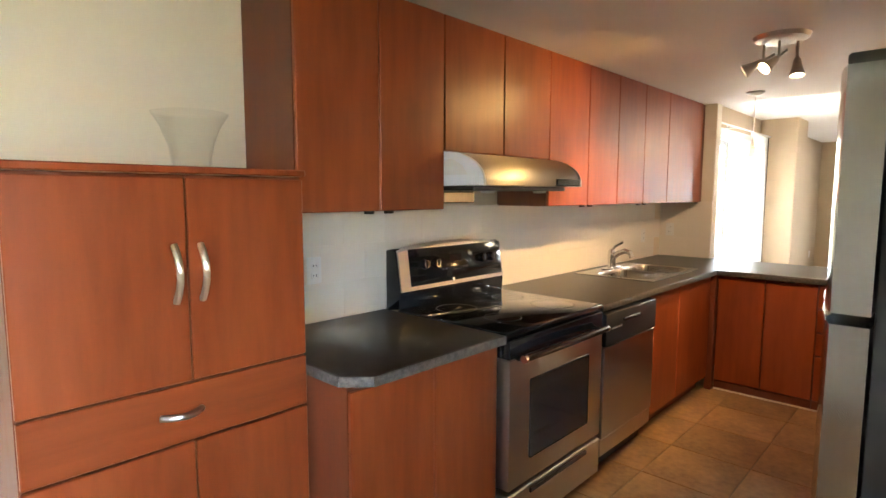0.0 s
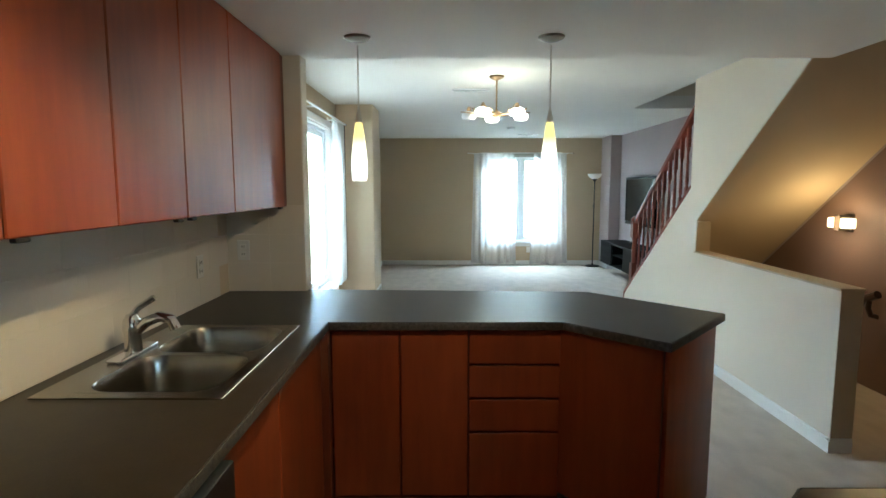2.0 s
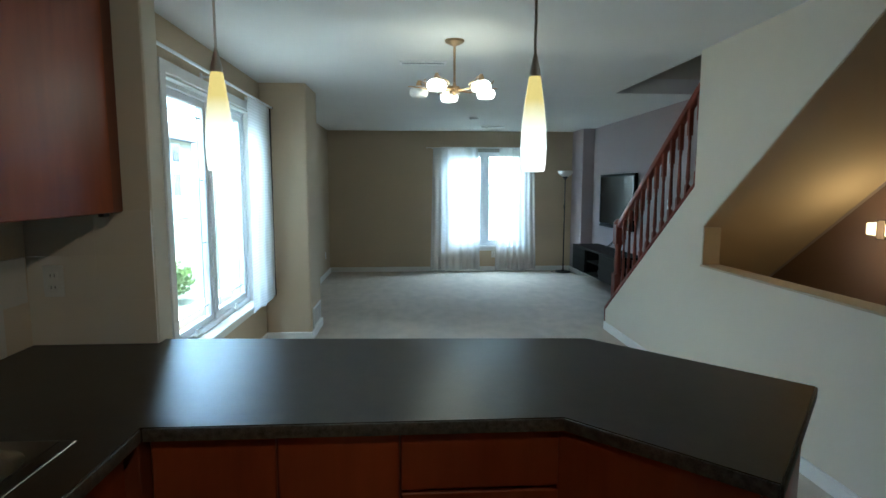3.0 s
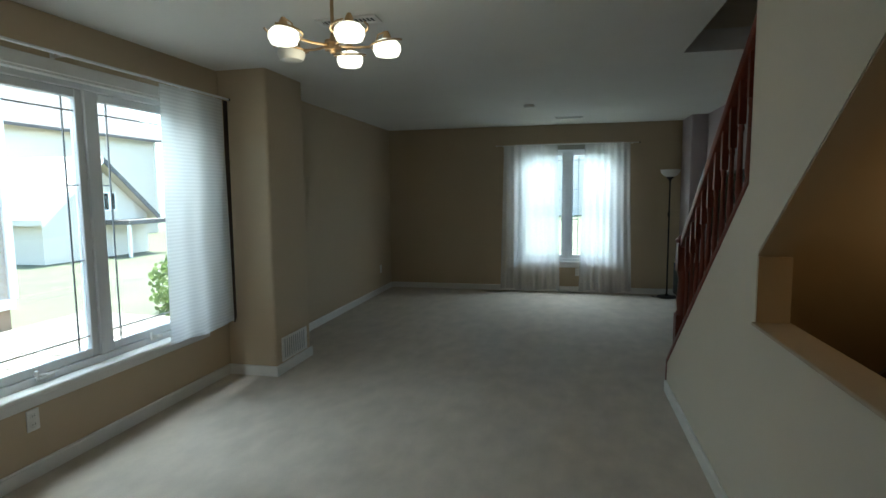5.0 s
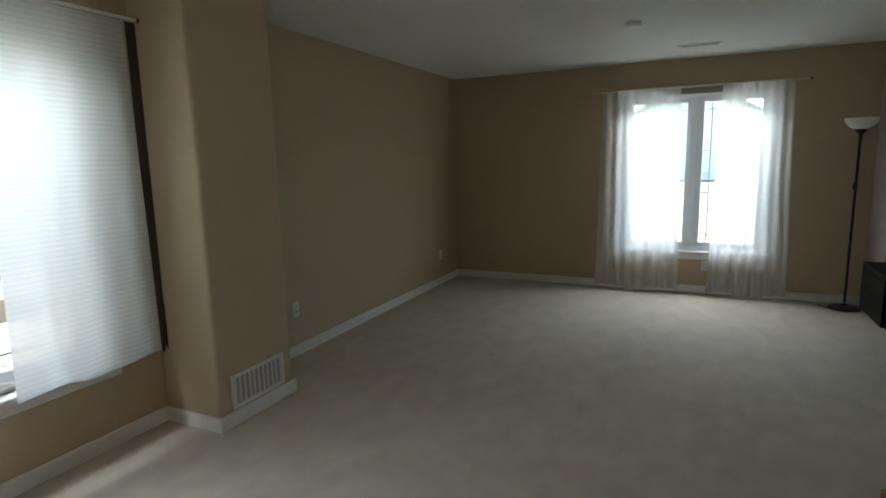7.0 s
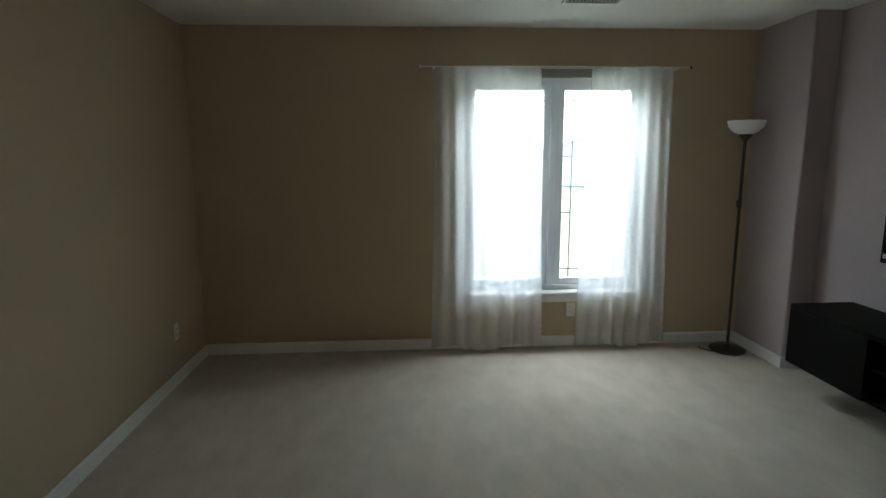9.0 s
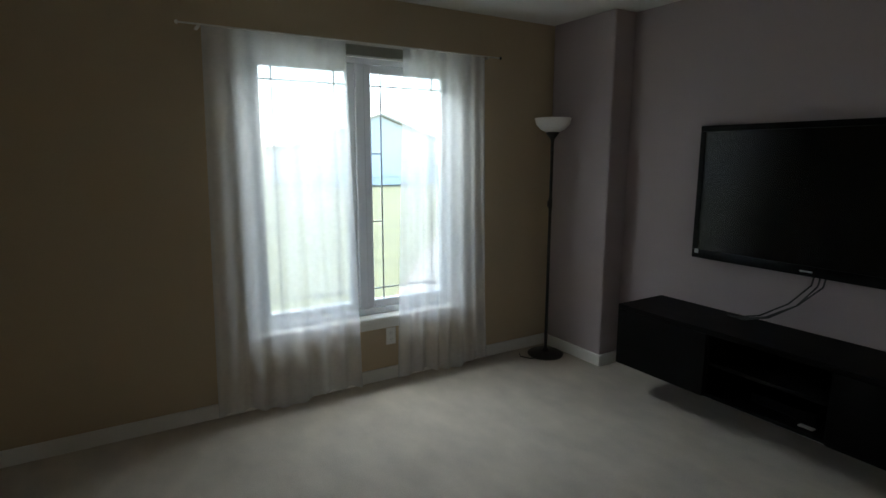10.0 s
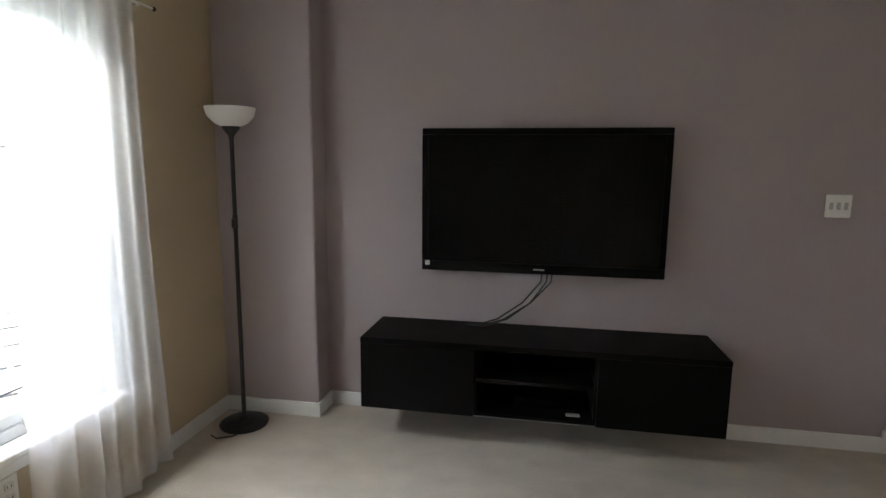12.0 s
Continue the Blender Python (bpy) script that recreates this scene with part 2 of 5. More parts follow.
SHEER = sheer_mat("white_sheer", (0.97, 0.97, 0.98), 0.45)
PANEL_CLOTH = sheer_mat("white_panel_cloth", (0.72, 0.73, 0.72), 0.07, True)
LEAF = sheer_mat("leaves", (0.11, 0.15, 0.05), 0.05)


# ---------------------------------------------------------------- mesh helpers
def box(x0, x1, y0, y1, z0, z1, bevel=0.0, seg=1):
    bm = bmesh.new()
    bmesh.ops.create_cube(bm, size=1)
    for v in bm.verts:
        v.co = Vector(((x0 + x1) / 2 + v.co.x * (x1 - x0), (y0 + y1) / 2 + v.co.y * (y1 - y0), (z0 + z1) / 2 + v.co.z * (z1 - z0)))
    if bevel:
        bmesh.ops.bevel(bm, geom=bm.edges[:], offset=bevel, segments=seg, affect="EDGES", profile=0.5)
    return bm


def join(*bms):
    out = bmesh.new()
    for b in bms:
        me = bpy.data.meshes.new("tmp")
        b.to_mesh(me)
        b.free()
        out.from_mesh(me)
        bpy.data.meshes.remove(me)
    return out


def cyl(p0, p1, r0, r1=None, seg=16):
    r1 = r0 if r1 is None else r1
    p0, p1 = Vector(p0), Vector(p1)
    bm = bmesh.new()
    bmesh.ops.create_cone(bm, cap_ends=True, segments=seg, radius1=r0, radius2=r1, depth=(p1 - p0).length)
    q = (p1 - p0).to_track_quat("Z", "Y").to_matrix().to_4x4()
    bmesh.ops.transform(bm, matrix=Matrix.Translation((p0 + p1) / 2) @ q, verts=bm.verts)
    return bm


def lathe(profile, seg=24, at=(0, 0, 0)):
    """A solid of revolution about z from (radius, height) pairs."""
    bm = bmesh.new()
    rings = []
    for r, z in profile:
        rings.append([bm.verts.new((at[0] + r * math.cos(2 * math.pi * k / seg), at[1] + r * math.sin(2 * math.pi * k / seg), at[2] + z)) for k in range(seg)])
    for a, b in zip(rings, rings[1:]):
        for k in range(seg):
            bm.faces.new((a[k], a[(k + 1) % seg], b[(k + 1) % seg], b[k]))
    if profile[0][0] > 1e-4:
        bm.faces.new(rings[0][::-1])
    if profile[-1][0] > 1e-4:
        bm.faces.new(rings[-1])
    bmesh.ops.remove_doubles(bm, verts=bm.verts, dist=1e-5)
    bmesh.ops.recalc_face_normals(bm, faces=bm.faces)
    return bm


def tube(points, r, seg=8):
    bm = bmesh.new()
    pts = [Vector(p) for p in points]
    rings = []
    for i, p in enumerate(pts):
        d = (pts[min(i + 1, len(pts) - 1)] - pts[max(i - 1, 0)]).normalized()
        side = d.cross(Vector((0.13, 0.27, 0.95))).normalized()
        up = side.cross(d)
        rings.append([bm.verts.new(p + r * (math.cos(2 * math.pi * k / seg) * side + math.sin(2 * math.pi * k / seg) * up)) for k in range(seg)])
    for a, b in zip(rings, rings[1:]):
        for k in range(seg):
            bm.faces.new((a[k], a[(k + 1) % seg], b[(k + 1) % seg], b[k]))
    bm.faces.new(rings[0][::-1])
    bm.faces.new(rings[-1])
    bmesh.ops.recalc_face_normals(bm, faces=bm.faces)
    return bm


def arc(a, b, lift, n=10):
    """Points from a to b that bow by lift."""
    a, b, lift = Vector(a), Vector(b), Vector(lift)
    return [a.lerp(b, k / n) + lift * (4 * (k / n) * (1 - k / n)) for k in range(n + 1)]


def prism(poly, axis, a, b, bevel=0.0):
    """A polygon, given in the two other axes in order, drawn out from a to b along the axis."""
    put = {"x": lambda u, v, w: (w, u, v), "y": lambda u, v, w: (u, w, v), "z": lambda u, v, w: (u, v, w)}[axis]
    bm = bmesh.new()
    low = [bm.verts.new(put(u, v, a)) for u, v in poly]
    top = [bm.verts.new(put(u, v, b)) for u, v in poly]
    bm.faces.new(low[::-1])
    bm.faces.new(top)
    n = len(poly)
    for k in range(n):
        bm.faces.new((low[k], low[(k + 1) % n], top[(k + 1) % n], top[k]))
    bmesh.ops.recalc_face_normals(bm, faces=bm.faces)
    if bevel:
        bmesh.ops.bevel(bm, geom=bm.edges[:], offset=bevel, segments=2, affect="EDGES", profile=0.5)
    return bm


def mesh_ob(name, bm, material, smooth=True):
    me = bpy.data.meshes.new(name)
    bm.to_mesh(me)
    bm.free()
    me.materials.append(material)
    if smooth:
        me.shade_smooth()
        me.set_sharp_from_angle(angle=radians(35))
    return new(name, me)


def part(name, bm, material, parent, label="", category=""):
    ob = mesh_ob(name, bm, material)
    ob.parent = parent
    return tagged(ob, label, category)


def thing(name, place, label, category, group="", turn=0):
    ob = new(name)
    ob.empty_display_size = 0.1
    ob.matrix_world = pose(*place, 0, 0, turn)
    return tagged(ob, label, category, group)


def solid(name, bm, material, label, category, group=""):
    """A thing that is one mesh, with its origin kept."""
    return tagged(mesh_ob(name, bm, material), label, category, group)


def setting(name, bm, material, label, category):
    return tagged(mesh_ob(name, bm, material, smooth=False), label, category, kind="structure")


# ---------------------------------------------------------------- the shell
KC, LC = 2.235, 2.445          # ceilings of kitchen and living room
EAST, NORTH, SOUTH = 4.45, 15.03, 0.6
TILE_END = 6.88
W1 = (8.715, 10.40, 0.465, 2.135)   # west window: y, y, z, z
W2 = (2.013, 3.417, 0.45, 2.105)    # north window: x, x, z, z
W3 = (1.0, 2.5, 0.70, 2.05)      # unseen east window of the kitchen, added as fill light: y, y, z, z
STUB, SOFFIT = 7.50, 7.58        # wall end beside the peninsula, edge of the lowered ceiling
STX = 3.445                      # face of the stair wall
BUMP = (0.43, 10.72, 11.32)      # boxed-out wall: depth, y, y
HALL = 5.30                      # south end of the hall

setting("wall_west_kitchen", box(-0.18, 0, SOUTH - 0.15, STUB, -0.1, 2.6), WALL_KITCHEN, "cream painted kitchen wall behind the cabinets", "wall")
setting("wall_west", join(box(-0.18, 0, STUB, W1[0], -0.1, 2.6), box(-0.18, 0, W1[1], NORTH + 0.15, -0.1, 2.6),
                          box(-0.18, 0, W1[0], W1[1], -0.1, W1[2]), box(-0.18, 0, W1[0], W1[1], W1[3], 2.6)),
        WALL_TAN, "beige painted wall with a wide window", "wall")
setting("wall_north", join(box(0, W2[0], NORTH, NORTH + 0.18, -0.1, 2.6), box(W2[1], EAST + 0.15, NORTH, NORTH + 0.18, -0.1, 2.6),
                           box(W2[0], W2[1], NORTH, NORTH + 0.18, -0.1, W2[2]), box(W2[0], W2[1], NORTH, NORTH + 0.18, W2[3], 2.6)),
        WALL_TAN, "beige painted end wall with a curtained window", "wall")
setting("wall_east", box(EAST, EAST + 0.15, HALL - 0.12, NORTH, -0.1, 3.9), WALL_LILAC, "mauve painted wall behind the television", "wall")
# thin dark brown sheet over the mauve wall, below the slope of the stairs
setting("wall_understair", prism([(HALL, 0), (10.84, 0), (7.53, 2.44), (HALL, 2.44)], "x", EAST - 0.005, EAST - 0.001), WALL_BROWN, "dark brown sheet over the mauve wall under the stairs", "wall")
setting("wall_south", box(0, 2.62, SOUTH - 0.15, SOUTH, -0.1, 2.6), WALL_KITCHEN, "plain cream painted kitchen wall", "wall")
setting("wall_hall_end", box(2.62, EAST, HALL - 0.12, HALL, -0.1, 2.6), WALL_CREAM, "plain cream painted hall end wall", "wall")
setting("wall_stub", box(0.0, 0.45, STUB, STUB + 0.12, 0, LC + 0.1, 0.006), WALL_CREAM, "cream painted wall end beside the peninsula", "wall")
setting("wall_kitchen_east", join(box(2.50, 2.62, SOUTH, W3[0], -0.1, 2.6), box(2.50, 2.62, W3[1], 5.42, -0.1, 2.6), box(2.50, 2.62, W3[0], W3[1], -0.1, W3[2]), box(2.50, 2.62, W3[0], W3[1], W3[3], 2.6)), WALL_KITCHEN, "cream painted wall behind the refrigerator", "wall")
setting("wall_bump", box(0.0, BUMP[0], BUMP[1], BUMP[2], 0, LC + 0.1, 0.02, 3), WALL_TAN, "beige painted boxed-out wall beside the window", "wall")
setting("wall_pilaster", box(4.255, EAST, 14.445, NORTH, 0, LC + 0.1, 0.008), WALL_LILAC, "mauve painted corner pilaster", "wall")
setting("ceiling_kitchen", join(box(0, 2.50, SOUTH, SOFFIT, KC, LC + 0.15), box(2.50, STX, 5.42, SOFFIT, KC, LC + 0.15), box(2.62, STX, HALL, 5.42, KC, LC + 0.15)), CEILING, "white lowered kitchen ceiling", "ceiling")
setting("ceiling", join(box(0, STX + 0.06, SOFFIT, NORTH, LC, LC + 0.15), box(STX + 0.06, EAST, 11.08, NORTH, LC, LC + 0.15), box(STX, EAST, HALL, SOFFIT, LC, LC + 0.15), box(STX + 0.06, EAST, SOFFIT, 7.66, LC, LC + 0.15)),
        CEILING, "white textured living room ceiling", "ceiling")
setting("stairwell_wall", join(box(STX, STX + 0.06, 7.66, 11.08, LC + 0.15, 3.9), box(STX + 0.06, EAST, 11.08, 11.18, LC + 0.15, 3.9), box(STX, EAST, 7.56, 7.66, LC + 0.15, 3.9),
                               box(STX, EAST, 7.56, 11.18, 3.9, 4.0)), WALL_CREAM, "pale painted stairwell walls above the stairs", "wall")
setting("floor", box(0, EAST, TILE_END, NORTH, -0.2, 0.0), CARPET, "beige cut pile carpet", "floor")
floor_tiles = setting("floor_tiled", join(box(0, 2.62, SOUTH, TILE_END, -0.2, -0.006), box(2.62, EAST, HALL, TILE_END, -0.2, -0.006)), GROUT, "tiled kitchen floor with brown slate tiles", "floor")

# wall beside the stairs, with the half-height part and the sloping cut
setting("wall_stair", prism([(10.985, 0), (10.985, 0.21), (9.295, 1.495), (9.295, LC + 0.1), (7.54, LC + 0.1), (7.54, LC - 0.005), (9.15, 1.225), (9.15, 0.935), (7.36, 0.935), (7.36, 0)], "x", STX, STX + 0.12),
        WALL_CREAM, "cream painted stair wall with a sloping cut-out", "wall")
setting("stair_soffit", prism([(7.56, 2.45), (7.56, 2.55), (10.97, 0.0), (10.87, 0.0)], "x", STX + 0.122, EAST - 0.002), WALL_TAN, "tan painted sloping underside of the stairs", "wall")

# eave out of view, added to block direct sun from the north window
setting("sun_blocking_eave", prism([(NORTH + 0.18, 2.62), (NORTH + 1.15, 2.56), (NORTH + 1.15, 2.72), (NORTH + 0.18, 3.1)], "x", -0.9, EAST + 0.9), ROOF, "unseen shingled eave added to keep sun off the end window", "roof")
# skirting
skirt_h = 0.085


def skirting(name, x0, x1, y0, y1):
    setting(name, join(box(x0, x1, y0, y1, 0.001, skirt_h - 0.015), box(min(x0, x1) + (0.004 if x1 - x0 > y1 - y0 else 0.0), x1 - (0.0), y0, y1, skirt_h - 0.015, skirt_h, 0.004)), TRIM, "white painted skirting board", "baseboard")


skirting("baseboard_west", 0.0, 0.016, STUB + 0.12, BUMP[1])
skirting("baseboard_west_far", 0.0, 0.016, BUMP[2], NORTH)
skirting("baseboard_bump_near", 0.0, BUMP[0], BUMP[1] - 0.016, BUMP[1])
skirting("baseboard_bump", BUMP[0], BUMP[0] + 0.016, BUMP[1] - 0.016, BUMP[2] + 0.016)
skirting("baseboard_north", 0.016, 4.255, NORTH - 0.016, NORTH)
skirting("baseboard_pilaster", 4.239, 4.255, 14.429, NORTH - 0.016)
skirting("baseboard_pilaster_end", 4.255, EAST, 14.429, 14.445)
skirting("baseboard_east", EAST - 0.016, EAST, 11.30, 14.429)
skirting("baseboard_stair", STX - 0.016, STX, 7.36, 10.985)
skirting("baseboard_stair_end", STX - 0.016, STX + 0.12, 7.344, 7.36)
skirting("baseboard_hall", EAST - 0.022, EAST - 0.005, HALL, 7.4)


# ---------------------------------------------------------------- windows
def casement_window(name, origin, turn, width, z0, z1, label):
    """A two-light casement in an opening of that width: local x along the wall, y out through it."""
    w = new(name)
    w.matrix_world = pose(origin[0], origin[1], 0, 0, 0, turn)
    tagged(w, label, "window", kind="structure")
    f = 0.045
    part("window_frame", join(box(0, f, 0.05, 0.14, z0, z1, 0.004), box(width - f, width, 0.05, 0.14, z0, z1, 0.004),
                              box(f, width - f, 0.05, 0.14, z0, z0 + f, 0.004), box(f, width - f, 0.05, 0.14, z1 - f, z1, 0.004),
                              box(width / 2 - 0.03, width / 2 + 0.03, 0.05, 0.14, z0 + f, z1 - f, 0.004)), VINYL, w)
    c = 0.07
    part("casing", join(box(-c, 0, -0.018, 0.0, z0 - 0.02, z1 + c, 0.004), box(width, width + c, -0.018, 0.0, z0 - 0.02, z1 + c, 0.004),
                        box(0, width, -0.018, 0.0, z1, z1 + c, 0.004)), TRIM, w)
    part("reveal", join(box(0, width, 0.0, 0.05, z1 - 0.012, z1), box(0, 0.012, 0.0, 0.05, z0, z1 - 0.012), box(width - 0.012, width, 0.0, 0.05, z0, z1 - 0.012)), TRIM, w)
    part("window_sill", join(box(-c - 0.02, width + c + 0.02, -0.05, 0.05, z0 - 0.025, z0 + 0.004, 0.006), box(-c, width + c, -0.016, 0.0, z0 - 0.085, z0 - 0.025, 0.004)), TRIM, w, "white painted window sill")
    lights = ((f, width / 2 - 0.03), (width / 2 + 0.03, width - f))
    for k, (a, b) in enumerate(lights):
        s = 0.05
        sash = part("sash", join(box(a, a + s, 0.065, 0.115, z0 + f, z1 - f, 0.004), box(b - s, b, 0.065, 0.115, z0 + f, z1 - f, 0.004),
                                 box(a + s, b - s, 0.065, 0.115, z0 + f, z0 + f + s, 0.004), box(a + s, b - s, 0.065, 0.115, z1 - f - s, z1 - f, 0.004)), VINYL, w)
        a2, b2, c0, c1 = a + s, b - s, z0 + f + s, z1 - f - s
        pane = part("pane", box(a2, b2, 0.088, 0.094, c0, c1), GLASS, sash)
        pane.visible_shadow = False
        inset = 0.075
        bar = 0.004
        zs = [c0 + inset, c1 - inset]
        for x in (a2 + inset, b2 - inset):
            part("lead_bar", box(x - bar, x + bar, 0.080, 0.087, c0, c1), LEAD, sash, "grey decorative glazing bar")
        for z in zs:
            part("lead_bar", box(a2, b2, 0.079, 0.0865, z - bar, z + bar), LEAD, sash)
        for z in (c0 + (c1 - c0) * 0.36, c0 + (c1 - c0) * 0.66):
            for x0, x1 in ((a2, a2 + inset), (b2 - inset, b2)):
                part("lead_bar", box(x0, x1, 0.079, 0.0865, z - bar, z + bar), LEAD, sash)
        xm = (a + b) / 2
        part("crank", join(box(xm - 0.05, xm + 0.05, 0.03, 0.064, z0 + 0.02, z0 + 0.045, 0.006), cyl((xm, 0.04, z0 + 0.045), (xm - 0.07, 0.02, z0 + 0.06), 0.008),
                           cyl((xm - 0.07, 0.02, z0 + 0.055), (xm - 0.07, 0.02, z0 + 0.085), 0.011)), WHITE_PLASTIC, w, "white window crank")
    return w


casement_window("window_west", (0.0, W1[0]), 90, W1[1] - W1[0], W1[2], W1[3], "white casement window with leaded border panes")
casement_window("window_north", (W2[0], NORTH), 0, W2[1] - W2[0], W2[2], W2[3], "white casement window behind sheer curtains")
# never in view: this opening is added to let light into the kitchen
casement_window("window_kitchen", (2.50, W3[1]), -90, W3[1] - W3[0], W3[2], W3[3], "unseen white window added to light the kitchen")


def curtain(name, x0, x1, z0, z1, folds, depth, material, label, place, turn, flare=0.0, ragged=0.02, group=""):
    """A hanging cloth: local x along the wall, y away from it."""
    bm = bmesh.new()
    nx, nz = folds * 10, 26
    grid = []
    rnd = random.Random(len(label) * 7 + folds)
    ph = [rnd.uniform(0, 6.28) for _ in range(4)]
    for j in range(nz + 1):
        v = j / nz
        row = []
        for i in range(nx + 1):
            u = i / nx
            amp = depth * (0.35 + 0.65 * (1 - v)) * (0.55 + 0.6 * math.sin(u * 5.3 + ph[3]) ** 2)
            wave = math.sin(u * folds * 2 * math.pi + ph[0] + 0.7 * math.sin(3.1 * v + ph[1])) + 0.45 * math.sin(u * folds * 3.7 + ph[2] + 2 * v)
            x = x0 + (x1 - x0) * u + (u - 0.5) * flare * (1 - v)
            z = z0 + (z1 - z0) * v + (1 - v) ** 3 * ragged * math.sin(u * 9 + ph[3])
            row.append(bm.verts.new((x, amp * wave, z)))
        grid.append(row)
    for a, b in zip(grid, grid[1:]):
        for i in range(nx):
            bm.faces.new((a[i], a[i + 1], b[i + 1], b[i]))
    ob = mesh_ob(name, bm, material)
    ob.matrix_world = pose(*place, 0, 0, turn)
    return tagged(ob, label, "curtain", group)


curtain("curtain", 1.80, 2.57, 0.03, 2.15, 7, 0.020, SHEER, "white sheer curtain hanging to the floor beside the window", (0, NORTH - 0.095, 0), 0, 0.10, group="sheer curtains")
curtain("curtain", 2.95, 3.565, 0.03, 2.15, 7, 0.024, SHEER, "white sheer curtain gathered over one window light", (0, NORTH - 0.095, 0), 0, 0.12, group="sheer curtains")
rod = thing("curtain_rod", (2.68, NORTH, 2.155), "thin white curtain rod with a dark end knob", "curtain rod")
part("rod", cyl((-0.98, -0.095, 0), (1.0, -0.095, 0), 0.0045), WHITE_PLASTIC, rod)
for sx in (-0.99, 1.01):
    part("finial", lathe([(0.0, -0.012), (0.009, -0.006), (0.009, 0.006), (0.0, 0.012)], 12, (sx, -0.095, 0)), WHITE_PLASTIC if sx < 0 else BLACK, rod)
    part("bracket", box(sx * 0.9 - 0.008, sx * 0.9 + 0.008, -0.095, 0.0, -0.012, -0.004), WHITE_PLASTIC, rod)
solid("blind_headrail", box(2.40, 3.08, NORTH - 0.05, NORTH - 0.019, 2.085, 2.15, 0.006), BLIND_GREY, "grey blind head rail at the window top", "blind")

curtain("panel_curtain", 0.0, 0.67, 0.46, 2.20, 3, 0.010, PANEL_CLOTH, "white panel curtain with fine ribs hanging by the window", (0.12, 9.945, 0), 90, 0.05, 0.01, "panel curtains")
curtain("panel_curtain", 0.0, 0.58, 0.46, 2.20, 3, 0.010, PANEL_CLOTH, "white panel curtain with fine ribs hanging by the window", (0.12, 7.79, 0), 90, 0.05, 0.01, "panel curtains")
curtain("side_curtain", 0.0, 0.055, 0.47, 2.20, 1, 0.006, BROWN_CLOTH, "narrow dark brown curtain edge behind the white panel", (0.115, 10.63, 0), 90)
rail = thing("curtain_rail", (0.0, 9.29, 2.215), "white curtain track above the wide window", "curtain rod")
part("track", box(0.110, 0.130, -1.50, 1.40, -0.008, 0.006, 0.003), VINYL, rail)
part("end_stop", box(0.108, 0.132, 1.40, 1.412, -0.010, 0.008, 0.002), BLACK, rail)
for yb in (-1.0, 0.0, 1.0):
    part("bracket", join(box(0.0, 0.012, yb - 0.012, yb + 0.012, -0.05, 0.03, 0.003), box(0.012, 0.12, yb - 0.006, yb + 0.006, -0.004, 0.011, 0.003)), WHITE_PLASTIC, rail)


# ---------------------------------------------------------------- kitchen cabinets
def black_tab(y, z, out):
    return box(out, out + 0.02, y - 0.02, y + 0.02, z - 0.008, z + 0.004, 0.003)


def wall_unit(y0, y1, z0, z1, depth, splits, label):
    """An upper cabinet on the west wall, with doors split at the given places."""
    u = thing("wall_cabinet", (0.0, y0, z0), label, "cabinet", "upper kitchen cabinets")
    w, h = y1 - y0, z1 - z0
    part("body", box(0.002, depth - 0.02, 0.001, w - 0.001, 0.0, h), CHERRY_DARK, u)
    edges = [0.0, *splits, w]
    for a, b in zip(edges, edges[1:]):
        d = part("door", box(depth - 0.019, depth, a + 0.0025, b - 0.0025, 0.001, h - 0.002, 0.0035), CHERRY, u)
        part("pull_tab", black_tab((a + 0.05) if edges.index(a) % 2 else (b - 0.05), -0.002, depth - 0.02), BLACK, d, "black finger pull")
    return u


UD = 0.36
wall_unit(3.475, 4.21, 1.40, KC - 0.002, UD, [0.37], "tall cherry veneer wall cabinet with two doors")
wall_unit(4.21, 5.045, 1.655, KC - 0.002, UD, [0.425], "short cherry veneer wall cabinet above the range hood")
wall_unit(5.045, 5.865, 1.40, KC - 0.002, UD, [0.43], "cherry veneer wall cabinet with two plain doors")
wall_unit(5.865, 6.70, 1.40, KC - 0.002, UD, [0.405], "cherry veneer wall cabinet above the sink")
wall_unit(6.70, 7.42, 1.40, KC - 0.002, UD, [], "cherry veneer wall cabinet with one wide door")
solid("filler_panel", box(0.002, UD - 0.01, 7.421, STUB - 0.002, 1.401, KC - 0.003, 0.002), CHERRY_DARK, "cherry filler panel between wall cabinet and wall end", "filler panel")

BF, TOPZ, TH = 0.70, 0.91, 0.036       # base fronts, worktop height and thickness


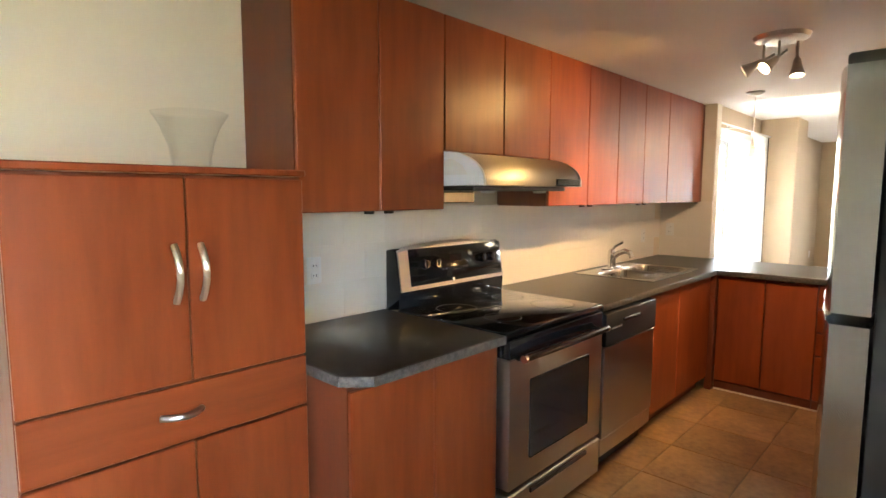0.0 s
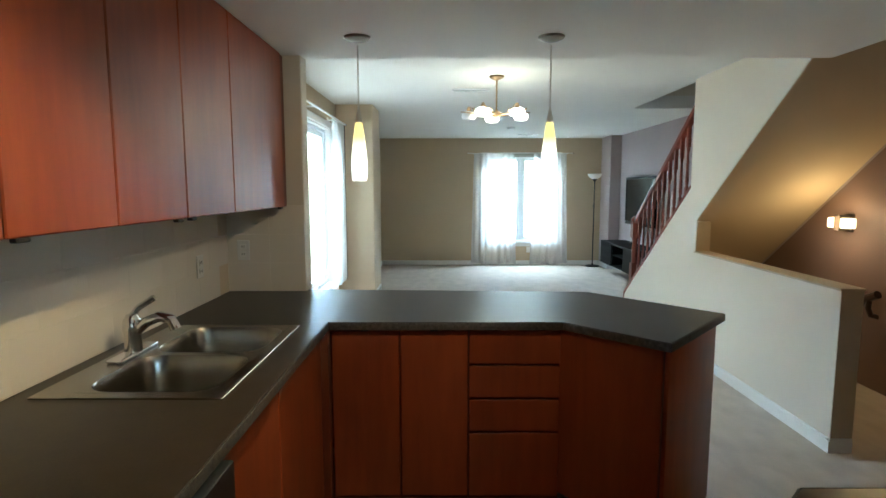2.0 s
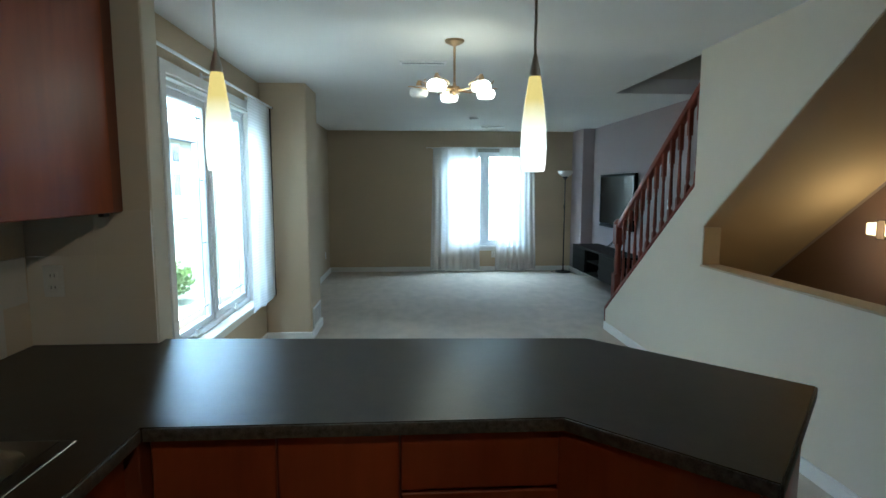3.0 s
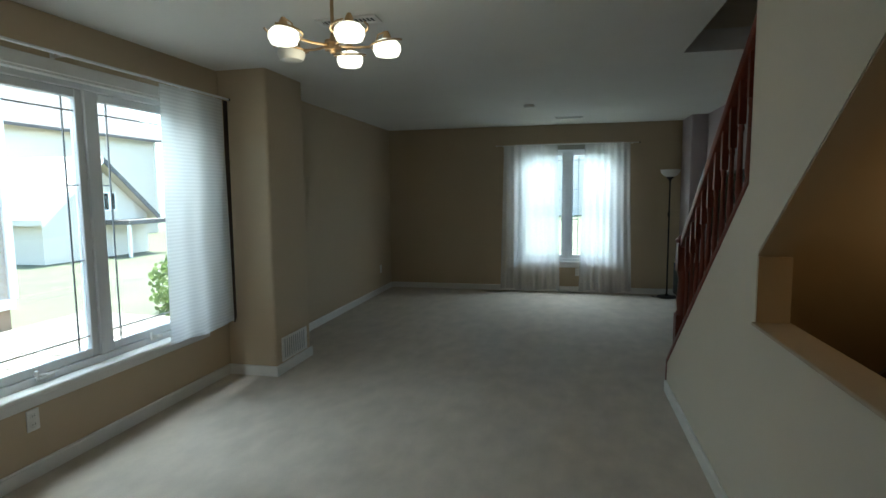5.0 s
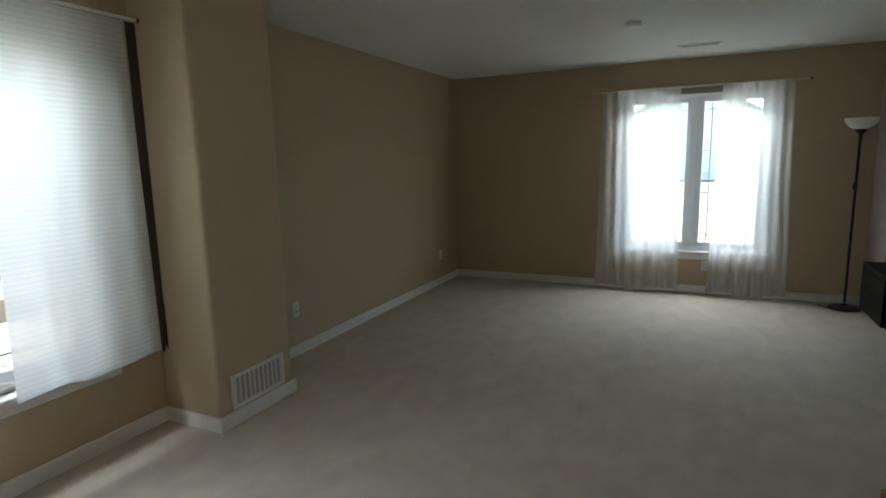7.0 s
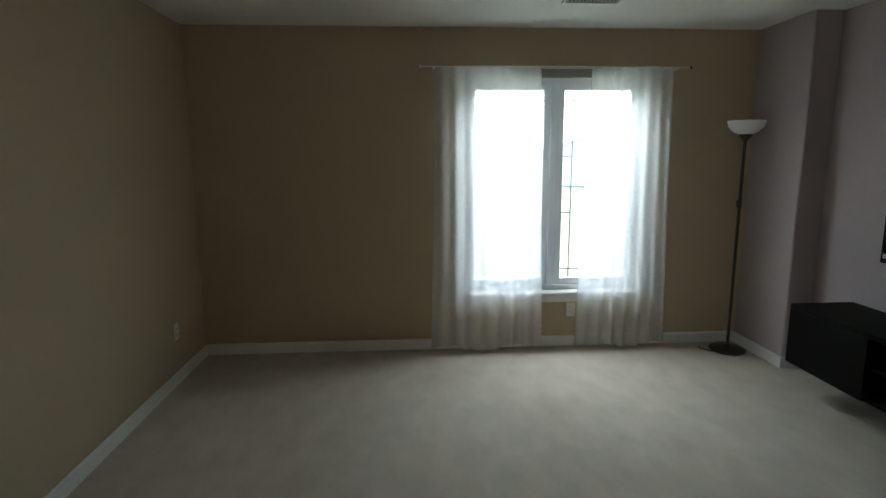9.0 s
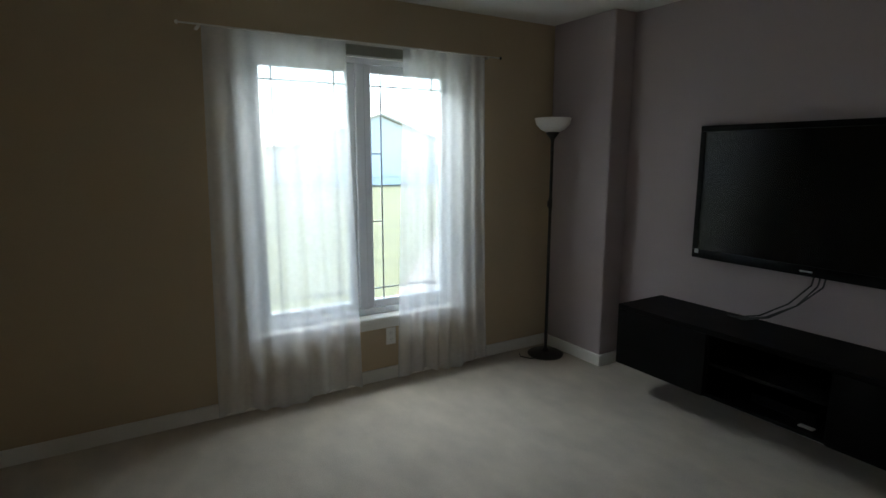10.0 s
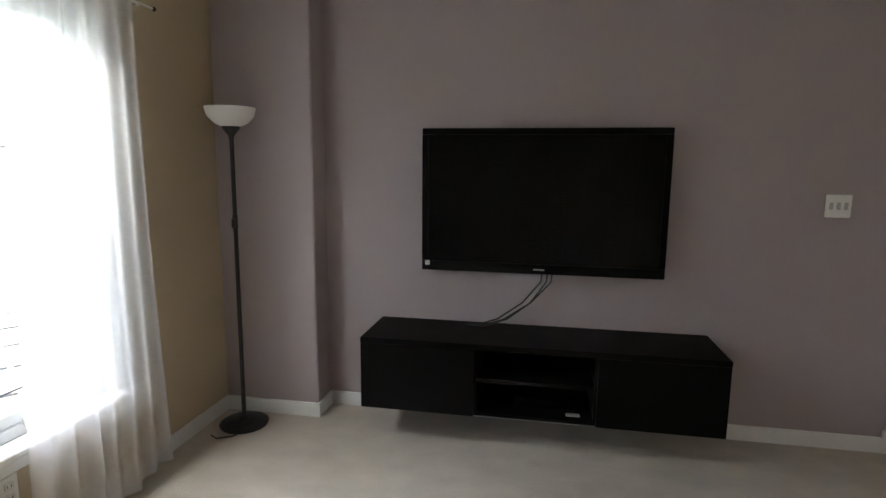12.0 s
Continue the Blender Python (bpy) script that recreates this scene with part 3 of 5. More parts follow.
def base_unit_west(y0, y1, splits, label, hollow=False):
    u = thing("base_cabinet", (0.0, y0, 0.0), label, "cabinet", "lower kitchen cabinets")
    w, h = y1 - y0, TOPZ - TH
    if hollow:
        part("side_panel", box(0.002, BF - 0.02, 0.001, 0.018, 0.10, h - 0.001), CHERRY_DARK, u)
        part("side_panel", box(0.002, BF - 0.02, w - 0.018, w - 0.001, 0.10, h - 0.001), CHERRY_DARK, u)
        part("back_panel", box(0.002, 0.02, 0.018, w - 0.018, 0.10, h - 0.001), CHERRY_DARK, u)
        part("bottom_panel", box(0.02, BF - 0.02, 0.018, w - 0.018, 0.10, 0.118), CHERRY_DARK, u)
    else:
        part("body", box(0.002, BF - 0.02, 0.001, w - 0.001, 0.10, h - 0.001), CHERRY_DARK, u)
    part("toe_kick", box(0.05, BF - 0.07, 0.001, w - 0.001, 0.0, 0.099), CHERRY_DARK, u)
    edges = [0.0, *splits, w]
    for k, (a, b) in enumerate(zip(edges, edges[1:])):
        d = part("door", box(BF - 0.019, BF, a + 0.003, b - 0.003, 0.10, h - 0.012, 0.0035), CHERRY, u)
        part("pull_tab", black_tab((b - 0.05) if k % 2 == 0 else (a + 0.05), h - 0.004, BF - 0.018), BLACK, d, "black finger pull")
    return u


base_unit_west(3.43, 4.165, [0.37], "cherry veneer base cabinet with two doors beside the range")
base_unit_west(5.62, 6.735, [0.50], "cherry veneer sink base cabinet", True)

# pantry cabinet
pan = thing("pantry_cabinet", (0.0, 2.65, 0.0), "tall cherry veneer pantry cabinet with curved steel handles", "cabinet")
PD, PW, PH, PS = 0.49, 0.765, 1.52, 0.40
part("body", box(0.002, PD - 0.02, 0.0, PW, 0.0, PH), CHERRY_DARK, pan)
part("top_board", box(0.002, PD + 0.012, -0.012, PW + 0.004, PH + 0.002, PH + 0.022, 0.004), CHERRY, pan)
for a, b, hy in ((0.002, PS - 0.002, PS - 0.035), (PS + 0.002, PW - 0.002, PS + 0.035)):
    d = part("door", box(PD - 0.019, PD, a, b, 0.95, PH - 0.008, 0.003), CHERRY, pan)
    part("handle", tube(arc((PD, hy, 1.175), (PD, hy, 1.33), (0.035, 0, 0)), 0.0095), NICKEL, d, "curved satin steel handle")
dr = part("drawer", box(PD - 0.019, PD, 0.002, PW - 0.002, 0.78, 0.943, 0.003), CHERRY_H, pan)
part("handle", tube(arc((PD, PS - 0.09, 0.865), (PD, PS + 0.02, 0.865), (0.03, 0, 0)), 0.0095), NICKEL, dr, "curved satin steel handle")
for a, b in ((0.002, PS - 0.002), (PS + 0.002, PW - 0.002)):
    part("door", box(PD - 0.019, PD, a, b, 0.06, 0.773, 0.003), CHERRY, pan)
vase = solid("glass_vase", lathe([(0.05, 0.0), (0.058, 0.005), (0.066, 0.07), (0.088, 0.13), (0.112, 0.17), (0.113, 0.173), (0.109, 0.172), (0.085, 0.131), (0.063, 0.072), (0.054, 0.01), (0.0, 0.01)], 32, (0.25, 3.17, 1.544)), VASE_GLASS, "clear flared glass vase on the pantry", "vase")

# worktops
def slab(p, q, z0, z1, thick):
    """An upright board from p to q on the plan, lying to the right of that way."""
    p, q = Vector((*p, 0)), Vector((*q, 0))
    n = (q - p).normalized().cross(Vector((0, 0, 1))) * thick
    a, b, c, d = p, q, q + n, p + n
    return prism([(a.x, a.y), (b.x, b.y), (c.x, c.y), (d.x, d.y)], "z", z0, z1, 0.002)


def worktop(top, edge, label):
    """A laminate top with a speckled band along the given front edges, each to the right of its way."""
    u = thing("worktop", (0, 0, 0), label, "worktop")
    part("top", top, WORKTOP, u)
    for p, q in edge:
        part("edge_band", slab(p, q, TOPZ - TH + 0.001, TOPZ - 0.002, 0.006), WORKTOP_EDGE, u, "speckled grey front edge")
    return u


worktop(prism([(0.002, 3.42), (0.002, 4.165), (0.735, 4.165), (0.735, 3.495), (0.66, 3.42)], "z", TOPZ - TH, TOPZ, 0.003),
        [((0.002, 3.42), (0.66, 3.42)), ((0.66, 3.42), (0.735, 3.495)), ((0.735, 3.495), (0.735, 4.165))], "dark grey laminate worktop with a clipped corner")
SX0, SX1, SY0, SY1 = 0.095, 0.60, 5.88, 6.66   # sink cut-out


def l_worktop():
    """The run with its sink cut-out and the peninsula, as one sheet drawn down."""
    bm = bmesh.new()
    xs, ys = (0.002, SX0, SX1, 0.73), (4.985, SY0, SY1, 6.755)
    g = [[bm.verts.new((x, y, TOPZ)) for x in xs] for y in ys]
    for j in range(3):
        for i in range(3):
            if (i, j) != (1, 1):
                bm.faces.new((g[j][i], g[j][i + 1], g[j + 1][i + 1], g[j + 1][i]))
    far = [bm.verts.new((x, y, TOPZ)) for x, y in ((1.78, 6.755), (2.12, 6.42), (2.58, 6.925), (2.07, 7.47), (0.45, 7.555), (0.45, STUB - 0.003), (0.002, STUB - 0.003))]
    bm.faces.new(g[3] + far)
    low = bmesh.ops.extrude_face_region(bm, geom=bm.faces[:])
    for v in low["geom"]:
        if isinstance(v, bmesh.types.BMVert):
            v.co.z -= TH
    bmesh.ops.recalc_face_normals(bm, faces=bm.faces)
    return bm


worktop(l_worktop(), [((0.73, 4.985), (0.73, 6.747)), ((0.737, 6.755), (1.78, 6.755)), ((1.78, 6.755), (2.12, 6.42)), ((2.12, 6.42), (2.58, 6.925)), ((2.58, 6.925), (2.07, 7.47)), ((2.07, 7.47), (0.46, 7.555))],
        "dark grey laminate worktop turning into a peninsula")

# peninsula cabinets
def pen_unit(x0, x1, label, kind):
    u = thing("peninsula_cabinet", (x0, 6.785, 0.0), label, "cabinet", "peninsula cabinets")
    w, h = x1 - x0, TOPZ - TH
    part("body", box(0.001, w - 0.001, 0.02, 0.62, 0.069, h - 0.001), CHERRY_DARK, u)
    part("toe_kick", box(0.001, w - 0.001, 0.010, 0.6, 0.0, 0.068), CHERRY_DARK, u)
    part("floor_strip", box(0.001, w - 0.001, 0.0, 0.0095, 0.0, 0.012, 0.002), WALL_CREAM, u, "pale sealing strip along the floor")
    if kind == "doors":
        for a, b in ((0.0, w / 2), (w / 2, w)):
            d = part("door", box(a + 0.003, b - 0.003, 0.0, 0.019, 0.072, h - 0.012, 0.0035), CHERRY, u)
            part("pull_tab", box((a + b) / 2 - 0.02, (a + b) / 2 + 0.02, -0.01, 0.01, h - 0.012, h - 0.002, 0.003), BLACK, d)
    else:
        zs = [0.069, 0.385, 0.545, 0.705, h - 0.004]
        for a, b in zip(zs, zs[1:]):
            part("drawer", box(0.003, w - 0.003, 0.0, 0.019, a + 0.003, b - 0.006, 0.0035), CHERRY, u)
    return u


pen_unit(0.735, 1.36, "cherry veneer peninsula cabinet with two doors", "doors")
pen_unit(1.36, 1.78, "cherry veneer peninsula drawer unit with four drawers", "drawers")
corner = thing("corner_cabinet", (1.78, 6.785, 0.0), "angled cherry veneer cabinet at the peninsula end", "cabinet", "peninsula cabinets")
part("body", prism([(0.002, 0.022), (0.342, -0.305), (0.74, 0.135), (0.27, 0.61), (0.002, 0.62)], "z", 0.085, TOPZ - TH - 0.001), CHERRY_DARK, corner)
part("toe_kick", prism([(0.06, 0.05), (0.35, -0.22), (0.66, 0.14), (0.25, 0.55), (0.06, 0.55)], "z", 0.0, 0.084), CHERRY_DARK, corner)
part("door", slab((0.005, 0.019), (0.342, -0.308), 0.09, TOPZ - TH - 0.006, 0.018), CHERRY, corner)
part("end_panel", slab((0.344, -0.308), (0.742, 0.133), 0.002, TOPZ - TH - 0.002, 0.018), CHERRY, corner)
part("back_panel", slab((0.742, 0.135), (0.272, 0.612), 0.002, TOPZ - TH - 0.002, 0.018), CHERRY, corner)
solid("peninsula_back_panel", box(0.46, 2.05, 7.405, 7.423, 0.0, TOPZ - TH - 0.002, 0.002), CHERRY, "cherry veneer back panel under the peninsula overhang", "panel")

solid("corner_filler", box(0.684, 0.732, 6.738, 6.80, 0.0, TOPZ - TH - 0.002, 0.002), CHERRY_DARK, "cherry filler strip between the base cabinets", "filler panel")

# sink
sink = thing("sink", (SX0, SY0, TOPZ), "double bowl stainless steel sink set in the worktop", "sink")
sw, sl = SX1 - SX0, SY1 - SY0


def bowl(x0, x1, y0, y1, depth):
    bm = bmesh.new()
    rings = []
    for z, ins, rad in ((0.0063, -0.006, 0.003), (0.0065, 0.0, 0.09), (-0.015, 0.008, 0.085), (-depth + 0.03, 0.020, 0.08), (-depth, 0.055, 0.06)):
        ring = []
        for cx, cy, a0 in ((x1 - ins - rad, y1 - ins - rad, 0), (x0 + ins + rad, y1 - ins - rad, 90), (x0 + ins + rad, y0 + ins + rad, 180), (x1 - ins - rad, y0 + ins + rad, 270)):
            for k in range(6):
                a = radians(a0 + 18 * k)
                ring.append(bm.verts.new((cx + rad * math.cos(a), cy + rad * math.sin(a), z)))
        rings.append(ring)
    for a, b in zip(rings, rings[1:]):
        for k in range(len(a)):
            bm.faces.new((a[k], b[k], b[(k + 1) % len(a)], a[(k + 1) % len(a)]))
    bm.faces.new(rings[-1])
    return bm


by = ((0.018, sl / 2 - 0.014), (sl / 2 + 0.014, sl - 0.018))
for y0, y1 in by:
    b = part("bowl", bowl(0.09, sw - 0.018, y0, y1, 0.17), STEEL_H, sink)
    part("drain", lathe([(0.0, 0.0), (0.035, 0.0), (0.04, 0.003), (0.0, 0.003)], 20, (0.29, (y0 + y1) / 2, -0.168)), CHROME, b)
part("rim", join(box(-0.025, 0.085, -0.025, sl + 0.025, 0.0005, 0.006, 0.002), box(sw - 0.013, sw + 0.025, -0.025, sl + 0.025, 0.0005, 0.006, 0.002),
                 box(0.085, sw - 0.013, -0.025, 0.013, 0.0005, 0.006), box(0.085, sw - 0.013, sl - 0.013, sl + 0.025, 0.0005, 0.006),
                 box(0.085, sw - 0.013, sl / 2 - 0.009, sl / 2 + 0.009, 0.0005, 0.006)), STEEL_H, sink)
fau = thing("faucet", (SX0 + 0.045, (SY0 + SY1) / 2, TOPZ + 0.007), "chrome single lever kitchen faucet on the sink", "faucet")
part("base_plate", box(-0.028, 0.028, -0.12, 0.12, 0.0, 0.012, 0.005, 2), CHROME, fau)
part("body", lathe([(0.030, 0.0), (0.028, 0.05), (0.032, 0.085), (0.030, 0.11), (0.018, 0.13), (0.0, 0.135)], 20, (0, 0, 0.012)), CHROME, fau)
part("spout", tube([(0.0, 0, 0.07), (0.05, 0, 0.115), (0.10, 0, 0.135), (0.14, 0, 0.125), (0.155, 0, 0.09)], 0.019, 12), CHROME, fau)
part("lever", tube([(0.0, 0, 0.135), (0.02, 0.01, 0.165), (0.075, 0.02, 0.20)], 0.012), CHROME, fau)

# range
def hoop(r, x, y, z, n=40):
    """A thin flat ring."""
    bm = bmesh.new()
    for k in range(n):
        a, c = 2 * math.pi * k / n, 2 * math.pi * (k + 1) / n
        bm.faces.new([bm.verts.new((x + q * math.cos(w), y + q * math.sin(w), z)) for q, w in ((r - 0.004, a), (r, a), (r, c), (r - 0.004, c))])
    bmesh.ops.remove_doubles(bm, verts=bm.verts, dist=1e-5)
    return bm


rg = thing("range", (0.0, 4.172, 0.0), "stainless steel and black electric range with a glass cooktop", "stove")
RW = 0.805
part("body", box(0.03, 0.66, 0.0, RW, 0.03, 0.885, 0.004), BLACK, rg, "black enamel body")
part("cooktop", box(0.09, 0.735, -0.003, RW + 0.003, 0.887, 0.917, 0.008, 2), BLACK_GLOSS, rg, "black ceramic glass cooktop")
for bx, by_, br in ((0.27, 0.22, 0.10), (0.27, 0.63, 0.085), (0.55, 0.22, 0.085), (0.55, 0.63, 0.11)):
    part("burner_ring", hoop(br, bx, by_, 0.9174), RING, rg)
bgp = [(0.0, 0.90), (0.0, 1.195), (0.05, 1.205), (0.075, 1.19), (0.105, 0.99), (0.10, 0.917)]
part("backguard", prism([(x, z) for x, z in bgp], "y", 0.0, RW, 0.004), BLACK_GLOSS, rg, "black backguard")
ctl = bmesh.new()
rows_ = []
for k in range(13):
    y = 0.008 + (RW - 0.016) * k / 12
    arch = 0.025 * (1 - ((k - 6) / 6) ** 2)
    rows_.append([ctl.verts.new(c) for c in ((0.112, y, 1.00), (0.085, y, 1.19 + arch), (0.045, y, 1.20 + arch), (0.07, y, 1.0))])
for a, b in zip(rows_, rows_[1:]):
    for i in range(4):
        ctl.faces.new((a[i], a[(i + 1) % 4], b[(i + 1) % 4], b[i]))
ctl.faces.new(rows_[0])
ctl.faces.new(rows_[-1][::-1])
bmesh.ops.recalc_face_normals(ctl, faces=ctl.faces)
cp = part("control_panel", ctl, STEEL, rg, "stainless steel control panel")


def on_panel(z):
    return 0.112 - 0.027 * (z - 1.0) / 0.19


part("fascia", prism([(on_panel(1.02) - 0.004, 1.02), (on_panel(1.02) + 0.004, 1.02), (on_panel(1.20) + 0.004, 1.20), (on_panel(1.20) - 0.004, 1.20)], "y", 0.07, RW - 0.02, 0.002), BLACK_GLOSS, cp, "glossy black control fascia")
for y in (0.17, 0.25, RW - 0.19, RW - 0.11):
    k = part("knob", cyl((on_panel(1.12) + 0.003, y, 1.12), (on_panel(1.12) + 0.028, y, 1.123), 0.026, 0.021, 20), BLACK_GLOSS, cp)
    part("pointer", box(on_panel(1.12) + 0.027, on_panel(1.12) + 0.031, y - 0.003, y + 0.003, 1.108, 1.14), RING, k)
part("display", box(on_panel(1.13) + 0.003, on_panel(1.13) + 0.006, RW / 2 - 0.045, RW / 2 + 0.045, 1.115, 1.155, 0.001), OVEN_GLASS, cp)
for i in range(8):
    y = RW / 2 - 0.10 + 0.026 * i
    part("button", box(on_panel(1.085) + 0.003, on_panel(1.085) + 0.0055, y - 0.008, y + 0.008, 1.08, 1.09), RING, cp)
part("badge", cyl((on_panel(1.025) - 0.002, RW / 2 - 0.03, 1.025), (on_panel(1.025) + 0.0065, RW / 2 - 0.03, 1.026), 0.010, None, 16), CHROME, cp)
door = part("oven_door", box(0.665, 0.745, 0.012, RW - 0.012, 0.245, 0.80, 0.008, 2), STEEL, rg, "stainless steel oven door")
part("window", box(0.743, 0.7485, 0.155, RW - 0.15, 0.345, 0.695, 0.006), OVEN_GLASS, door, "dark oven window")
part("vent_strip", box(0.662, 0.743, 0.012, RW - 0.012, 0.803, 0.882, 0.004), BLACK_GLOSS, rg)
part("handle", join(tube([(0.787, 0.06, 0.81), (0.80, 0.25, 0.815), (0.802, RW / 2, 0.816), (0.80, RW - 0.25, 0.815), (0.787, RW - 0.06, 0.81)], 0.015, 12),
                    cyl((0.735, 0.07, 0.80), (0.787, 0.065, 0.81), 0.012), cyl((0.735, RW - 0.07, 0.80), (0.787, RW - 0.065, 0.81), 0.012)), BLACK_GLOSS, door, "black bar handle")
for y in (0.055, RW - 0.055):
    part("handle_cap", cyl((0.787, y - 0.008, 0.81), (0.787, y + 0.008, 0.81), 0.0165, None, 14), CHROME, door, "chrome handle end cap")
dw_ = part("storage_drawer", box(0.665, 0.745, 0.012, RW - 0.012, 0.04, 0.225, 0.006), STEEL, rg, "stainless steel storage drawer")
part("grip", box(0.744, 0.757, 0.16, RW - 0.16, 0.188, 0.215, 0.005), BLACK, dw_)
for y in (0.06, RW - 0.06):
    for x in (0.08, 0.6):
        part("foot", cyl((x, y, 0.0), (x, y, 0.03), 0.02, None, 10), BLACK, rg)

# dishwasher
dwm = thing("dishwasher", (0.0, 4.99, 0.0), "stainless steel dishwasher with a black control strip", "dishwasher")
DWW = 0.625
part("body", box(0.05, 0.67, 0.003, DWW - 0.003, 0.0, 0.862), BLACK, dwm)
part("control_strip", box(0.672, 0.752, 0.003, DWW - 0.003, 0.69, 0.862, 0.008, 2), BLACK, dwm)
part("latch", box(0.753, 0.767, 0.18, 0.38, 0.80, 0.82, 0.005), BLACK_GLOSS, dwm)
for i in range(5):
    part("button", box(0.7522, 0.7545, 0.06 + 0.025 * i, 0.075 + 0.025 * i, 0.775, 0.785), GREY_MARK, dwm)
part("door", box(0.672, 0.742, 0.003, DWW - 0.003, 0.20, 0.687, 0.005), STEEL, dwm, "stainless steel door")
part("lower_panel", box(0.672, 0.735, 0.003, DWW - 0.003, 0.10, 0.196, 0.005), STEEL, dwm)
part("toe_kick", box(0.60, 0.64, 0.003, DWW - 0.003, 0.0, 0.098), BLACK, dwm)

# range hood
hd = thing("range_hood", (0.0, 4.213, 1.505), "curved stainless steel range hood under the wall cabinet", "range hood")
HW = 0.80
prof = [(0.0, 0.0), (0.0, 0.148)] + [(0.34 + 0.235 * math.sin(radians(10 * k)), 0.018 + 0.13 * math.cos(radians(10 * k))) for k in range(10)] + [(0.575, 0.0)]
part("shell", prism(prof, "y", 0.016, HW - 0.016), STEEL_HOOD, hd)
for y in (0.0, HW - 0.015):
    ec = part("end_cap", prism([(x * 1.006, z) for x, z in prof], "y", y, y + 0.015), VINYL if y == 0 else STEEL_HOOD, hd, "pale end cap" if y == 0 else "")
    if y == 0:
        part("panel_line", prism([(0.27, 0.045), (0.31, 0.105), (0.40, 0.115), (0.46, 0.085), (0.49, 0.045)], "y", -0.001, 0.002), WHITE_PLASTIC, ec)
part("rear_cover", box(0.0, 0.11, 0.004, 0.50, -0.085, -0.024, 0.006), STEEL_H, hd, "stainless cover strip on the wall")
part("control_strip", box(0.555, 0.584, 0.56, 0.775, 0.002, 0.036, 0.003), HANDLE_BLACK, hd)
part("filter", box(0.05, 0.50, 0.03, HW - 0.03, -0.022, -0.002, 0.004), BLACK, hd, "dark grease filter underneath")
for y in (0.2, 0.62):
    part("light_lens", lathe([(0.0, -0.012), (0.03, -0.01), (0.035, 0.0), (0.0, 0.0)], 16, (0.44, y, -0.022)), OPAL_OFF, hd)

# refrigerator
fr = thing("refrigerator", (1.825, 3.86, 0.0), "stainless steel top-freezer refrigerator with black sides", "refrigerator")
FW, FH, SPL = 0.75, 1.735, 1.205


def bowed(z0, z1):
    bm = bmesh.new()
    cols = []
    for k in range(15):
        u = k / 14
        x = -0.045 * (1 - (2 * u - 1) ** 2) ** 0.8
        cols.append([bm.verts.new(c) for c in ((x, u * FW, z0), (x, u * FW, z1), (0.07, u * FW, z1), (0.07, u * FW, z0))])
    for a, b in zip(cols, cols[1:]):
        for i in range(4):
            bm.faces.new((a[i], a[(i + 1) % 4], b[(i + 1) % 4], b[i]))
    bm.faces.new(cols[0])
    bm.faces.new(cols[-1][::-1])
    bmesh.ops.recalc_face_normals(bm, faces=bm.faces)
    return bm


part("cabinet_body", box(0.075, 0.668, 0.003, FW - 0.003, 0.03, FH - 0.01, 0.008, 2), BLACK, fr, "black textured side panels")
fd = part("freezer_door", bowed(SPL + 0.012, FH), STEEL_DARK, fr, "bowed stainless freezer door")
rd = part("fridge_door", bowed(0.09, SPL - 0.012), STEEL_DARK, fr, "bowed stainless fridge door")
part("handle", tube(arc((-0.006, FW - 0.03, SPL + 0.016), (-0.006, 0.08, SPL + 0.016), (-0.042, 0, 0), 12), 0.011, 10), HANDLE_BLACK, fd, "black curved handle")
part("handle", tube(arc((-0.006, FW - 0.03, SPL - 0.016), (-0.006, 0.08, SPL - 0.016), (-0.042, 0, 0), 12), 0.011, 10), HANDLE_BLACK, rd, "black curved handle")
part("hinge_cover", box(-0.005, 0.12, 0.02, 0.14, FH + 0.001, FH + 0.028, 0.008, 2), BLACK, fr)
part("hinge_cover", box(-0.005, 0.12, FW - 0.14, FW - 0.02, FH + 0.001, FH + 0.028, 0.008, 2), BLACK, fr)
part("grille", box(0.02, 0.07, 0.01, FW - 0.01, 0.0, 0.085, 0.004), BLACK, fr)
part("base", box(0.08, 0.66, 0.02, FW - 0.02, 0.0, 0.03), BLACK, fr)

# counter, shelf and microwave past the refrigerator
sc = thing("base_cabinet", (1.95, 4.625, 0.0), "cherry veneer base cabinet beside the refrigerator", "cabinet", "lower kitchen cabinets")
part("body", box(0.02, 0.548, 0.0, 0.765, 0.10, TOPZ - TH - 0.001), CHERRY, sc)
part("toe_kick", box(0.07, 0.548, 0.01, 0.755, 0.0, 0.099), CHERRY_DARK, sc)
for a, b in ((0.002, 0.38), (0.384, 0.763)):
    d = part("door", box(0.0, 0.019, a, b, 0.10, TOPZ - TH - 0.008, 0.0025), CHERRY, sc)
    part("pull_tab", box(-0.012, 0.005, (a + b) / 2 - 0.02, (a + b) / 2 + 0.02, TOPZ - TH - 0.012, TOPZ - TH - 0.003, 0.003), BLACK, d)
worktop(prism([(1.925, 4.62), (2.498, 4.62), (2.498, 5.405), (1.965, 5.405), (1.925, 5.365)], "z", TOPZ - TH, TOPZ, 0.003),
        [((2.49, 5.405), (1.965, 5.405)), ((1.965, 5.405), (1.925, 5.365)), ((1.925, 5.365), (1.925, 4.625))], "dark grey laminate worktop beside the refrigerator")
mu = thing("wall_cabinet", (2.13, 4.62, 1.235), "cherry veneer wall cabinet with an open microwave shelf", "cabinet", "upper kitchen cabinets")
part("shelf", box(0.0, 0.368, 0.0, 0.76, 0.0, 0.03, 0.002), CHERRY, mu)
part("back_panel", box(0.35, 0.366, 0.0, 0.76, 0.031, 0.55), CHERRY_DARK, mu)
part("side_panel", box(0.0, 0.349, 0.0, 0.018, 0.031, 0.55), CHERRY, mu)
